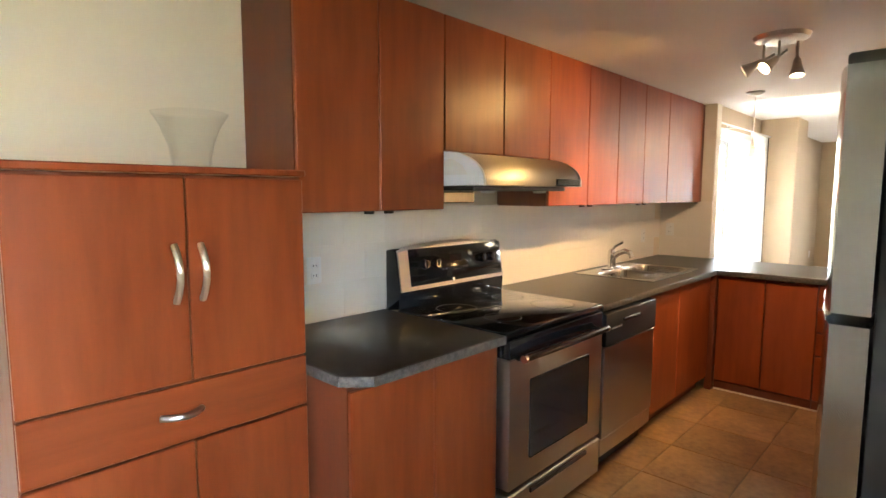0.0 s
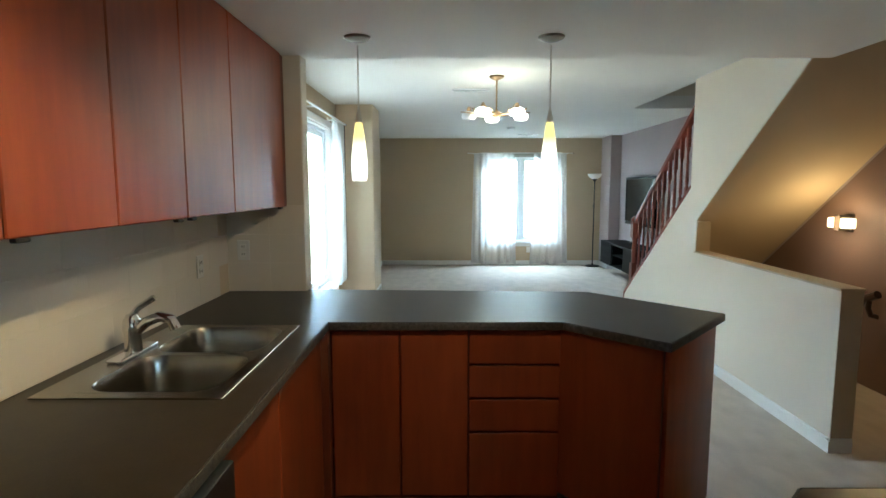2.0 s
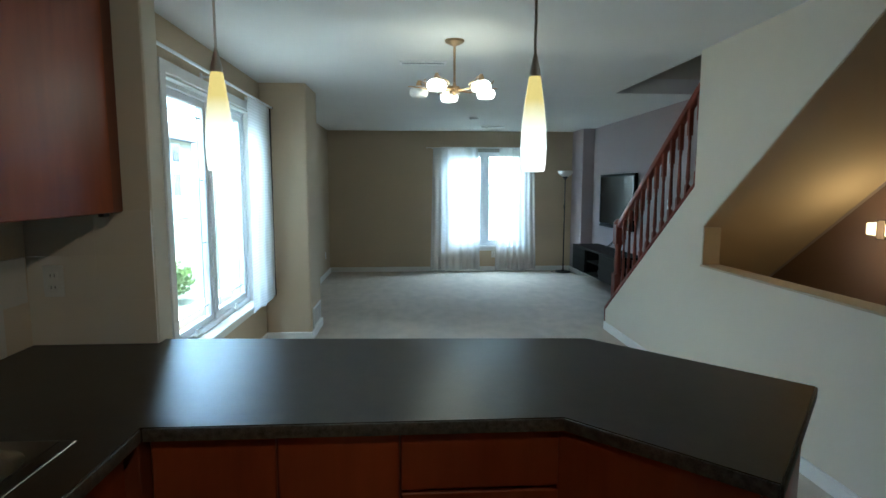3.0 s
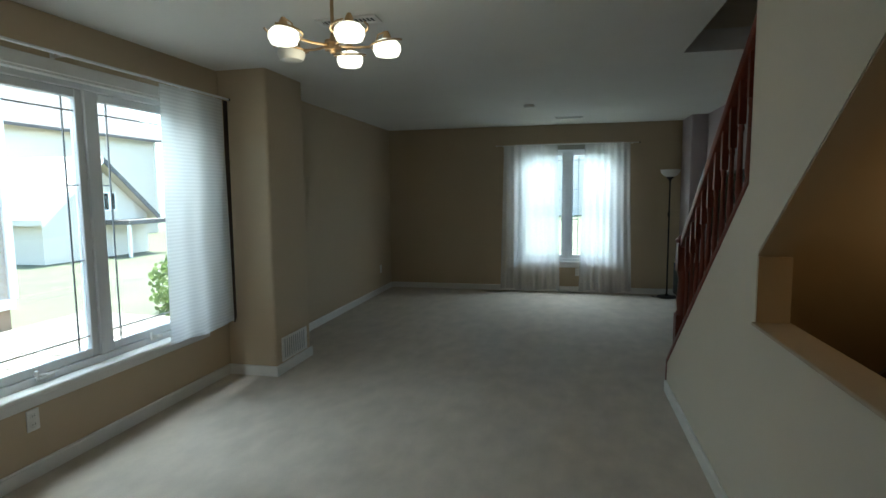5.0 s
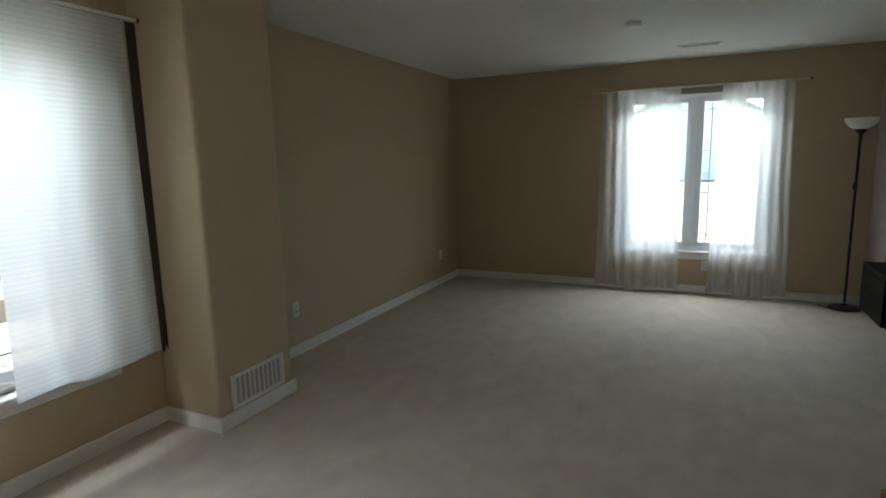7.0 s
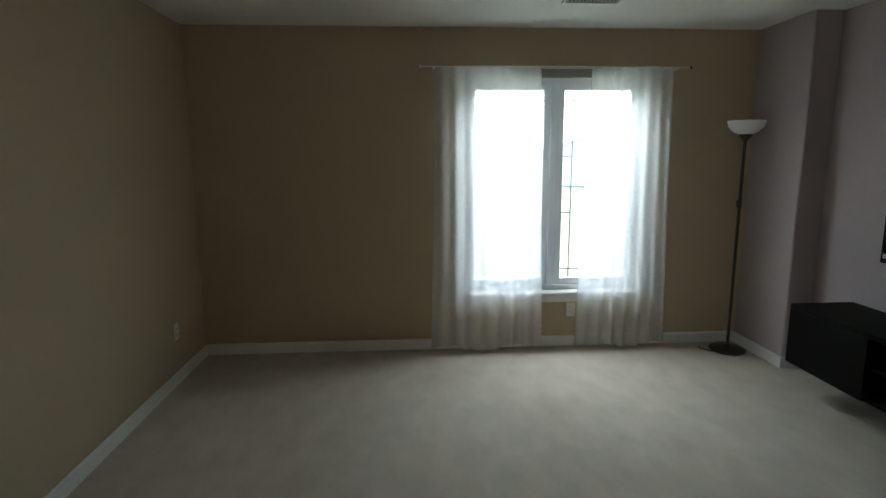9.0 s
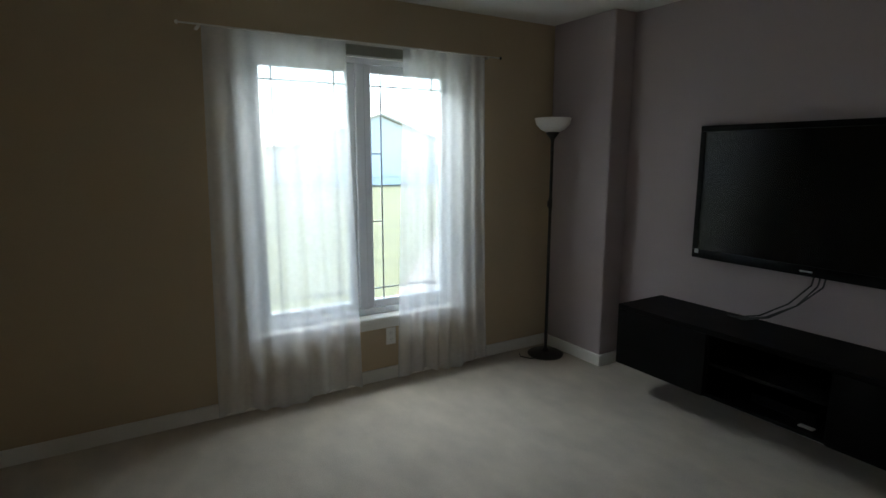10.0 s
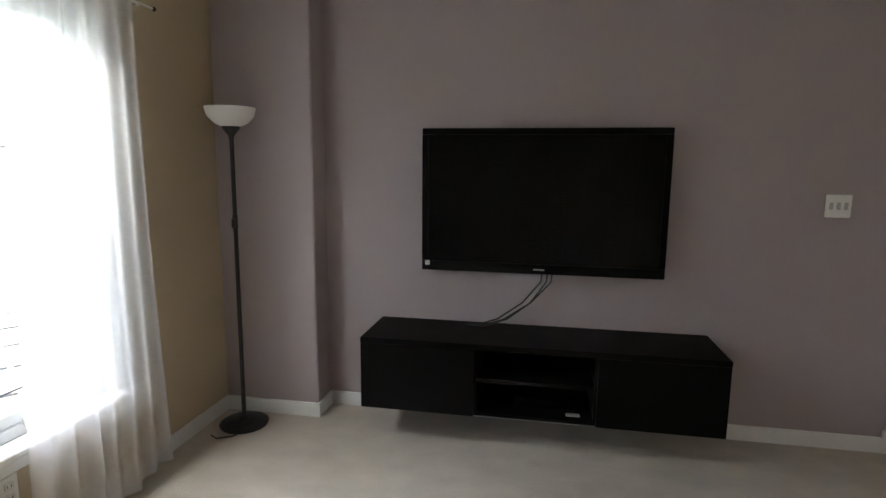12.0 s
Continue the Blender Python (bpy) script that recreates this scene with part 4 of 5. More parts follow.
part("body", box(0.02, 0.368, 0.0, 0.76, 0.551, KC - 1.237), CHERRY, mu)
for a, b in ((0.002, 0.379), (0.381, 0.758)):
    part("door", box(0.0, 0.019, a, b, 0.552, KC - 1.239, 0.0025), CHERRY, mu)
mw = thing("microwave_oven", (2.10, 4.70, 1.2665), "white microwave oven on the open shelf", "microwave")
part("body", box(0.02, 0.37, 0.0, 0.60, 0.0, 0.31, 0.006), WHITE_PLASTIC, mw)
md = part("door", box(0.0, 0.019, 0.13, 0.60, 0.004, 0.306, 0.004), WHITE_PLASTIC, mw)
part("window", box(-0.003, 0.001, 0.17, 0.56, 0.05, 0.26, 0.002), OVEN_GLASS, md)
part("keypad", box(0.0, 0.019, 0.0, 0.127, 0.004, 0.306, 0.004), BLACK, mw)


# ---------------------------------------------------------------- ceiling lamps
def pendant(x, y):
    p = thing("pendant_lamp", (x, y, 1.54), "pendant lamp with a tapered amber glass shade, lit", "pendant lamp", "pendants over the peninsula")
    h = KC - 1.54
    part("canopy", lathe([(0.0, h - 0.026), (0.012, h - 0.026), (0.035, h - 0.021), (0.060, h - 0.010), (0.066, h), (0.0, h)], 24), BRONZE, p, "dark brushed metal canopy")
    part("cord", cyl((0, 0, 0.35), (0, 0, h - 0.04), 0.004, None, 8), NICKEL, p)
    part("shade", lathe([(0.034, 0.0), (0.038, 0.02), (0.040, 0.07), (0.037, 0.14), (0.029, 0.21), (0.018, 0.285), (0.013, 0.30), (0.0, 0.30)], 28), PENDANT, p, "amber to white glass shade")
    part("cap", lathe([(0.018, 0.285), (0.016, 0.305), (0.011, 0.325), (0.005, 0.352), (0.0, 0.354)], 16), NICKEL, p)
    return p


pendant(0.826, 7.13)
pendant(1.771, 7.13)

ch = thing("chandelier", (1.69, 9.14, LC - 0.32), "five-armed brass chandelier with frosted glass shades", "chandelier")
part("canopy", lathe([(0.0, 0.28), (0.02, 0.285), (0.06, 0.305), (0.065, 0.319), (0.0, 0.319)], 24), BRASS, ch)
part("stem", cyl((0, 0, 0.0), (0, 0, 0.29), 0.008, None, 10), BRASS, ch)
part("hub", lathe([(0.0, -0.035), (0.012, -0.033), (0.014, -0.022), (0.036, -0.02), (0.036, -0.008), (0.028, -0.006), (0.028, 0.008), (0.036, 0.01), (0.036, 0.022), (0.014, 0.024), (0.010, 0.045), (0.0, 0.045)], 24), BRASS, ch)
for k in range(5):
    a = radians(72 * k + 22)
    c, s = math.cos(a), math.sin(a)
    arm = part("arm", join(tube([(0.03 * c, 0.03 * s, 0), (0.10 * c, 0.10 * s, -0.004), (0.164 * c, 0.164 * s, 0.0)], 0.006),
                           tube([(0.185 * c, 0.185 * s, 0.0), (0.20 * c, 0.20 * s, 0.055), (0.23 * c, 0.23 * s, 0.068), (0.24 * c, 0.24 * s, 0.066)], 0.004)), BRASS, ch)
    turns = [a + math.pi + radians(18 * q) for q in range(-8, 9)]
    part("hoop", tube([(0.24 * c + 0.076 * math.cos(w), 0.24 * s + 0.076 * math.sin(w), 0.004 + 0.10 * (math.cos(w - a) + 1) * 0.12) for w in turns], 0.0048), BRASS, arm, "open brass hoop round the shade")
    part("cap", lathe([(0.022, 0.02), (0.018, 0.04), (0.008, 0.06), (0.0, 0.062)], 16, (0.24 * c, 0.24 * s, 0.012)), BRASS, arm)
    part("shade", lathe([(0.026, -0.040), (0.052, -0.035), (0.063, -0.012), (0.061, 0.01), (0.046, 0.027), (0.025, 0.035), (0.0, 0.036)], 24, (0.24 * c, 0.24 * s, 0.0)),
         OPAL_OFF if k == 2 else OPAL, arm, "unlit frosted glass shade" if k == 2 else "lit frosted glass shade")

tr = thing("ceiling_spotlight", (1.32, 5.58, KC), "satin nickel ceiling spotlight with three heads", "ceiling lamp")
part("base_plate", lathe([(0.0, -0.03), (0.08, -0.03), (0.115, -0.018), (0.125, 0.0), (0.0, 0.0)], 32), NICKEL, tr)
for sx, sy, aim in ((-0.075, 0.0, (-0.85, -0.25, -0.5)), (0.0, -0.035, (-0.5, -0.6, -0.6)), (0.065, 0.03, (0.08, -0.2, -1.0))):
    hd_ = part("head", lathe([(0.0, 0.055), (0.006, 0.055), (0.007, 0.0), (0.016, -0.012), (0.022, -0.05), (0.036, -0.095), (0.033, -0.095), (0.020, -0.055), (0.0, -0.045)], 20), NICKEL, tr)
    hd_.location = (sx, sy, -0.105)
    hd_.rotation_mode = "QUATERNION"
    hd_.rotation_quaternion = Vector(aim).to_track_quat("-Z", "Y")
    part("arm", cyl((sx, sy, -0.028), (sx, sy, -0.11), 0.006, None, 10), NICKEL, tr)
    part("bulb", lathe([(0.0, -0.080), (0.018, -0.077), (0.016, -0.060), (0.0, -0.056)], 16), BULB, hd_)

# floor lamp
fl = thing("floor_lamp", (4.08, 14.82, 0.0), "black uplighter floor lamp with a white bowl shade", "floor lamp")
part("base", lathe([(0.0, 0.0), (0.13, 0.0), (0.135, 0.012), (0.12, 0.022), (0.03, 0.03), (0.015, 0.05), (0.0, 0.05)], 32), BLACK, fl)
part("pole", join(cyl((0, 0, 0.03), (0, 0, 1.62), 0.0115, None, 12), cyl((0, 0, 1.12), (0, 0, 1.20), 0.014, None, 12), cyl((0, 0, 0.55), (0, 0, 0.56), 0.012, None, 12)), BLACK, fl)
part("switch", box(-0.022, 0.0, -0.012, 0.012, 1.13, 1.18, 0.004), BLACK, fl)
part("shade_holder", lathe([(0.012, 1.60), (0.016, 1.62), (0.045, 1.655), (0.05, 1.67), (0.0, 1.67)], 20), BLACK, fl)
part("shade", lathe([(0.045, 1.665), (0.085, 1.685), (0.118, 1.72), (0.130, 1.765), (0.126, 1.765), (0.112, 1.722), (0.08, 1.69), (0.0, 1.675)], 32), OPAL_OFF, fl, "white plastic bowl shade")
part("plug_cord", tube([(-0.10, -0.05, 0.006), (-0.16, -0.02, 0.006), (-0.2, 0.05, 0.006), (-0.17, 0.1, 0.006)], 0.004), CABLE, fl)

# ---------------------------------------------------------------- television and media unit
tv = thing("television", (EAST, 13.193, 1.283), "large black flat television mounted on the wall", "television")
TW, THH = 1.305, 0.785
part("wall_mount", box(-0.045, 0.0, -0.2, 0.2, -0.2, 0.2, 0.004), BLACK, tv)
bz = part("bezel", join(box(-0.095, -0.045, -TW / 2, TW / 2, -THH / 2, -THH / 2 + 0.055, 0.006, 2), box(-0.095, -0.045, -TW / 2, TW / 2, THH / 2 - 0.035, THH / 2, 0.006, 2),
                        box(-0.095, -0.045, -TW / 2, -TW / 2 + 0.035, -THH / 2 + 0.055, THH / 2 - 0.035, 0.004), box(-0.095, -0.045, TW / 2 - 0.035, TW / 2, -THH / 2 + 0.055, THH / 2 - 0.035, 0.004)), TV_BLACK, tv)
part("screen", box(-0.088, -0.047, -TW / 2 + 0.034, TW / 2 - 0.034, -THH / 2 + 0.054, THH / 2 - 0.034), SCREEN, tv)
part("badge", box(-0.0965, -0.095, -0.03, 0.03, -THH / 2 + 0.022, -THH / 2 + 0.03), GREY_MARK, bz)
part("sticker", box(-0.0965, -0.095, TW / 2 - 0.045, TW / 2 - 0.02, -THH / 2 + 0.03, -THH / 2 + 0.055), GREY_MARK, bz)
mc = thing("media_cabinet", (EAST, 12.28, 0.19), "black-brown wall-hung media cabinet with plain doors", "media cabinet")
ML, MD_, MH = 1.825, 0.42, 0.388
part("top", box(-MD_, 0.0, 0.0, ML, MH - 0.03, MH, 0.003), BLACK_WOOD, mc)
part("bottom", box(-MD_ + 0.02, 0.0, 0.0, ML, 0.0, 0.02, 0.002), BLACK_WOOD, mc)
for y in (0.0, ML / 3 - 0.01, 2 * ML / 3 - 0.01, ML - 0.02):
    part("side_panel", box(-MD_ + 0.02, 0.0, y, y + 0.02, 0.021, MH - 0.031), BLACK_WOOD, mc)
part("back_panel", box(-0.012, 0.0, 0.02, ML - 0.02, 0.02, MH - 0.031), BLACK_WOOD, mc)
part("door", box(-MD_, -MD_ + 0.018, 0.002, ML / 3 - 0.002, 0.002, MH - 0.032, 0.002), BLACK_WOOD, mc)
part("door", box(-MD_, -MD_ + 0.018, 2 * ML / 3 + 0.002, ML - 0.002, 0.002, MH - 0.032, 0.002), BLACK_WOOD, mc)
part("shelf", box(-MD_ + 0.03, -0.013, ML / 3 + 0.011, 2 * ML / 3 - 0.011, 0.18, 0.198), BLACK_WOOD, mc)
solid("media_box", box(4.16, 4.40, 12.98, 13.30, 0.211, 0.265, 0.004), TV_BLACK, "black set-top box inside the media cabinet", "media player")
solid("remote_control", box(4.085, 4.115, 12.96, 13.03, 0.2115, 0.220, 0.003), GREY_MARK, "grey remote control in the media cabinet", "remote control")
for k, (dy, bow) in enumerate(((0.0, 0.04), (0.03, 0.06), (-0.025, 0.08))):
    solid("cable", tube([(EAST - 0.04, 13.14 + dy, 0.92), (EAST - 0.05, 13.15 + dy, 0.84), (EAST - 0.06, 13.21 + dy + bow * 0.6, 0.72), (EAST - 0.08, 13.32 + dy + bow, 0.625), (EAST - 0.11, 13.44 + dy + bow, 0.588), (EAST - 0.08, 13.56 + dy, 0.5835)], 0.0045), CABLE, "black cable hanging below the television", "cable", "television cables")


# ---------------------------------------------------------------- small wall fixtures
def plate(name, place, turn, label, kind):
    p = thing(name, place, label, "outlet" if kind == "outlet" else "switch", turn=turn)
    wd = 0.036 if kind != "triple" else 0.060
    part("plate", box(-wd, wd, -0.007, 0.0, -0.058, 0.058, 0.003), WHITE_PLASTIC, p)
    if kind == "outlet":
        for z in (-0.022, 0.022):
            s = part("socket", box(-0.017, 0.017, -0.0095, -0.006, z - 0.015, z + 0.015, 0.004), WHITE_PLASTIC, p)
            for x in (-0.007, 0.007):
                part("slot", box(x - 0.0012, x + 0.0012, -0.0105, -0.009, z - 0.005, z + 0.005), BLACK, s)
    else:
        for x in ((-0.034, 0.0, 0.034) if kind == "triple" else (0.0,)):
            part("toggle", box(x - 0.008, x + 0.008, -0.014, -0.006, -0.018, 0.018, 0.002), GREY_MARK if kind == "triple" else WHITE_PLASTIC, p)
    return p


plate("outlet", (2.876, NORTH, 0.30), 0, "white double outlet below the window", "outlet")
plate("outlet", (0.0, 9.013, 0.31), 90, "white double outlet below the wide window", "outlet")
plate("outlet", (0.0, 14.52, 0.355), 90, "white double outlet on the beige wall", "outlet")
plate("outlet", (0.0, 11.89, 0.365), 90, "white double outlet on the beige wall", "outlet")
plate("outlet", (0.095, STUB - 0.0095, 1.15), 0, "white double outlet above the worktop", "outlet")
plate("outlet", (0.012, 7.10, 1.11), 90, "white double outlet on the tiled splashback", "outlet")
plate("outlet", (0.012, 3.76, 1.14), 90, "white double outlet on the tiled splashback", "outlet")
plate("light_switch", (EAST, 11.72, 1.29), -90, "white triple light switch plate on the mauve wall", "triple")


def register(name, place, turn, w, h, label, slats=9, back=GREY_MARK, proud=0.010):
    g = thing(name, place, label, "vent", turn=turn)
    part("frame", join(box(-w / 2, -w / 2 + 0.02, -0.012, 0, -h / 2, h / 2, 0.002), box(w / 2 - 0.02, w / 2, -0.012, 0, -h / 2, h / 2, 0.002),
                       box(-w / 2 + 0.02, w / 2 - 0.02, -0.012, 0, -h / 2, -h / 2 + 0.02, 0.002), box(-w / 2 + 0.02, w / 2 - 0.02, -0.012, 0, h / 2 - 0.02, h / 2, 0.002)), TRIM, g)
    part("backing", box(-w / 2 + 0.02, w / 2 - 0.02, -0.003, -0.001, -h / 2 + 0.02, h / 2 - 0.02), back, g)
    for i in range(slats):
        x = -w / 2 + 0.03 + (w - 0.06) * i / (slats - 1)
        part("slat", box(x - 0.004, x + 0.004, -proud, -0.003, -h / 2 + 0.02, h / 2 - 0.02), TRIM, g)
    return g


register("wall_vent", (BUMP[0], 11.02, 0.195), 90, 0.43, 0.20, "white wall register in the boxed-out wall", slats=11)
for cx, cy, lab in ((1.50, 9.80, "white slotted ceiling vent near the chandelier"), (2.72, 14.28, "white slotted ceiling vent near the end wall")):
    g = register("ceiling_vent", (cx, cy, LC), 0, 0.36, 0.12, lab, slats=14, back=BLACK, proud=0.0045)
    g.matrix_world = pose(cx, cy, LC, 90, 0, 0)
sd = thing("smoke_detector", (2.285, 13.12, LC), "round white smoke detector on the ceiling", "smoke detector")
part("body", lathe([(0.0, -0.035), (0.045, -0.033), (0.06, -0.02), (0.063, 0.0), (0.0, 0.0)], 24), WHITE_PLASTIC, sd)

sco = thing("wall_sconce", (EAST, 8.69, 1.227), "lit wall sconce with two glass cubes", "wall lamp")
part("back_plate", box(-0.02, 0.0, -0.045, 0.045, -0.07, 0.07, 0.004), BROWN_CLOTH, sco, "dark brown back plate")
part("bar", box(-0.115, -0.021, -0.032, 0.032, -0.062, 0.062, 0.004), BROWN_CLOTH, sco, "dark brown centre block")
for y in (-0.072, 0.072):
    part("shade", box(-0.115, -0.035, y - 0.038, y + 0.038, -0.04, 0.04, 0.010, 2), SCONCE_GLASS, sco, "glowing glass shade")
bulb("sconce_light", (EAST - 0.20, 8.66, 1.235), 0.26, (1.0, 0.62, 0.28), 0.06)


def spot(name, place, target, watts, color, cone):
    lamp = bpy.data.lights.new(name, "SPOT")
    lamp.energy, lamp.color, lamp.spot_size, lamp.spot_blend, lamp.shadow_soft_size = watts, color, radians(cone), 1.0, 0.014
    ob = new(name, lamp)
    ob.matrix_world = look(place, target)
    return ob


spot("spotlight_beam", (1.17, 5.53, 2.045), (0.35, 5.60, 0.91), 1.35, (1.0, 0.66, 0.32), 84)
spot("spotlight_beam", (1.18, 5.50, 2.075), (0.38, 5.10, 1.72), 0.40, (1.0, 0.63, 0.20), 96)
spot("spotlight_beam", (1.40, 5.61, 1.995), (0.55, 7.2, 0.75), 0.68, (1.0, 0.68, 0.40), 108)
skylight = bpy.data.lights.new("north_sky_light", "AREA")
skylight.shape, skylight.size, skylight.size_y, skylight.energy, skylight.color = "RECTANGLE", 1.5, 0.5, 6.0, (0.93, 0.97, 1.0)
new("north_sky_light", skylight).matrix_world = look((2.715, 15.58, 2.42), (2.715, 13.0, 0.0))
west_light = bpy.data.lights.new("west_sky_light", "AREA")
west_light.shape, west_light.size, west_light.size_y, west_light.energy, west_light.color = "RECTANGLE", 1.8, 0.6, 5.0, (0.93, 0.97, 1.0)
new("west_sky_light", west_light).matrix_world = look((-0.55, 9.56, 2.45), (2.2, 9.3, 0.0))
bulb("chandelier_light", (1.69, 9.10, 2.03), 0.28, (1.0, 0.82, 0.6), 0.12)

# ---------------------------------------------------------------- stairs
SL = (1.495 - 0.21) / (10.985 - 9.295)
st = new("staircase")
tagged(st, "carpeted stairs rising behind the stair wall", "stairs", kind="structure")
n_steps, rise = 13, 0.19
run = rise / SL
for k in range(n_steps):
    y1 = 11.20 - run * k
    part("step", prism([(y1, rise * k), (y1 + 0.015, rise * (k + 1) - 0.02), (y1 + 0.015, rise * (k + 1)), (y1 - run, rise * (k + 1)), (y1 - run, rise * k)], "x", STX + 0.123, EAST - 0.022), CARPET, st)
part("skirt_board", prism([(11.39, 0.0), (11.39, 0.12), (11.34, 0.19), (11.24, 0.25), (11.15, 0.32), (7.9, 0.32 + SL * 3.25), (7.9, 0.12 + SL * 3.25), (11.10, 0.0)], "x", EAST - 0.02, EAST - 0.001), TRIM, st, "white stair skirt board")

bal = thing("stair_railing", (STX + 0.06, 10.985, 0.0), "red-stained wooden stair railing with turned balusters", "railing")


def sz(y):
    return 0.21 + SL * (-y)      # top of the stair wall, y from its foot


part("shoe_rail", join(prism([(0.001, 0.0), (0.001, 0.214), (-1.688, sz(-1.688) + 0.004), (-1.688, sz(-1.688) + 0.034), (0.02, 0.24), (0.02, 0.0)], "x", -0.066, 0.066, 0.004)), RED_WOOD, bal, "red-stained cap board")
part("handrail", prism([(-0.14, sz(-0.14) + 0.74), (-1.688, sz(-1.688) + 0.74), (-1.688, sz(-1.688) + 0.81), (-0.14, sz(-0.14) + 0.81)], "x", -0.03, 0.03, 0.012), RED_WOOD, bal)
NW = -0.135
nz = sz(NW)
part("newel_post", join(box(-0.043, 0.043, NW - 0.043, NW + 0.043, nz - 0.03, nz + 0.30, 0.004), lathe([(0.04, 0.30), (0.030, 0.33), (0.036, 0.40), (0.028, 0.55), (0.040, 0.60)], 16, (0, NW, nz)),
                                box(-0.043, 0.043, NW - 0.043, NW + 0.043, nz + 0.60, nz + 0.80, 0.004), lathe([(0.05, 0.80), (0.055, 0.82), (0.03, 0.85), (0.0, 0.86)], 16, (0, NW, nz))), RED_WOOD, bal)
for k in range(11):
    y = -0.28 - 0.132 * k
    z0, z1 = sz(y) + 0.02, sz(y) + 0.75
    part("baluster", join(box(-0.016, 0.016, y - 0.016, y + 0.016, z0, z0 + 0.16), lathe([(0.016, 0.0), (0.011, 0.015), (0.017, 0.05), (0.013, 0.17), (0.010, 0.33), (0.015, 0.35), (0.012, 0.37)], 10, (0, y, z0 + 0.16)),
                          box(-0.016, 0.016, y - 0.016, y + 0.016, z0 + 0.53, z1)), RED_WOOD, bal)
hr = thing("handrail", (EAST, 8.33, -0.02), "short dark wooden handrail end on the mauve wall", "railing")
part("rail", tube([(-0.075, -0.06, 0.755), (-0.08, 0.0, 0.725), (-0.08, 0.06, 0.70), (-0.07, 0.10, 0.665)], 0.030, 10), DARK_WOOD, hr)
part("bracket", tube([(-0.078, 0.01, 0.70), (-0.075, 0.02, 0.64), (-0.05, 0.02, 0.585), (0.0, 0.02, 0.57)], 0.020, 10), DARK_WOOD, hr)
# cap along the low wall
setting("half_wall_cap", join(box(STX - 0.012, STX + 0.132, 7.35, 9.149, 0.936, 0.950, 0.003), box(STX, STX + 0.12, 9.132, 9.149, 0.951, 1.21), prism([(9.149, 1.219), (7.545, 2.430), (7.545, 2.422), (9.149, 1.211)], "x", STX, STX + 0.12), box(STX - 0.002, STX + 0.122, 7.353, 7.3595, skirt_h + 0.002, 0.935)), WALL_TAN, "tan painted cap of the low stair wall", "trim")


# ---------------------------------------------------------------- outdoors
def wavy_ground():
    bm = bmesh.new()
    n, size = 40, 400.0
    rows = [[bm.verts.new((-size + 2 * size * i / n, -size + 2 * size * j / n, -0.75)) for i in range(n + 1)] for j in range(n + 1)]
    for a, b in zip(rows, rows[1:]):
        for i in range(n):
            bm.faces.new((a[i], a[i + 1], b[i + 1], b[i]))
    return bm


setting("ground", wavy_ground(), GRASS, "mown lawn around the house", "ground")


def sided_house(name, x0, x1, y0, y1, h, ridge, label, course=0.16, windows=(), siding=SIDING):
    """A house with lapped siding on its walls and a gable roof whose ridge runs along y."""
    u = thing(name, (x0, y0, -0.75), label, "house")
    w, l = x1 - x0, y1 - y0
    part("foundation", box(0.02, w - 0.02, 0.02, l - 0.02, 0.0, 0.75), GROUT if siding is SIDING else siding, u)
    part("core", box(0.03, w - 0.03, 0.03, l - 0.03, 0.75, h), siding, u)
    z = 0.75
    while z < h - 0.01:
        part("siding_board", prism([(w - 0.03, z), (w + 0.03, z), (w, z + course), (w - 0.03, z + course)], "y", 0.0, l), siding, u)
        part("siding_board", prism([(0.03, z), (-0.03, z), (0.0, z + course), (0.03, z + course)], "x", 0.0, w), siding, u)
        z += course
    for x, y in ((w, 0), (w, l), (0, 0), (0, l)):
        part("corner_board", box(x - 0.06, x + 0.06, y - 0.06, y + 0.06, 0.75, h), TRIM, u, "white corner board")
    part("skirt_band", box(-0.03, w + 0.04, -0.03, l + 0.03, 0.60, 0.76, 0.01), TRIM if siding is SIDING else siding, u)
    part("roof", prism([(-0.5, h), (w / 2, h + ridge), (w + 0.5, h), (w + 0.5, h - 0.15), (w / 2, h + ridge - 0.15), (-0.5, h - 0.15)], "y", -0.4, l + 0.4), SIDING_PALE if siding is VINYL else ROOF, u)
    part("gable", prism([(0.0, h), (w, h), (w / 2, h + ridge - 0.2)], "y", 0.01, l - 0.01), siding, u)
    for (wy, wz, ww, wh) in windows:
        win = part("window", box(w + 0.005, w + 0.03, wy, wy + ww, wz, wz + wh), OVEN_GLASS, u)
        part("frame", join(box(w + 0.01, w + 0.06, wy - 0.08, wy, wz - 0.08, wz + wh + 0.08), box(w + 0.01, w + 0.06, wy + ww, wy + ww + 0.08, wz - 0.08, wz + wh + 0.08),
                           box(w + 0.01, w + 0.06, wy, wy + ww, wz - 0.08, wz), box(w + 0.01, w + 0.06, wy, wy + ww, wz + wh, wz + wh + 0.08)), TRIM, win)
    return u


sided_house("neighbour_house", -11.5, -5.2, 4.0, 13.1, 5.6, 2.6, "neighbouring house with grey lapped siding and white trim", 0.10)
sided_house("neighbour_house", -32.0, -22.0, 24.0, 36.0, 5.6, 4.0, "pale neighbouring house with a gable roof", 0.25, siding=SIDING_PALE)
sided_house("neighbour_house", -4.0, 8.0, 62.0, 74.0, 5.2, 3.5, "distant house across the lawn", 0.4, siding=SIDING_PALE)

# white siding and pale roof carry the washed-out haze in their colour
sided_house("distant_house", 13.0, 25.0, 50.0, 60.0, 3.0, 2.3, "distant low house, siding and roof whitened for haze", 0.4, siding=VINYL)
sided_house("distant_house", 33.0, 43.0, 44.0, 54.0, 3.4, 2.4, "distant pale house with a gable roof", 0.4, siding=SIDING_PALE)


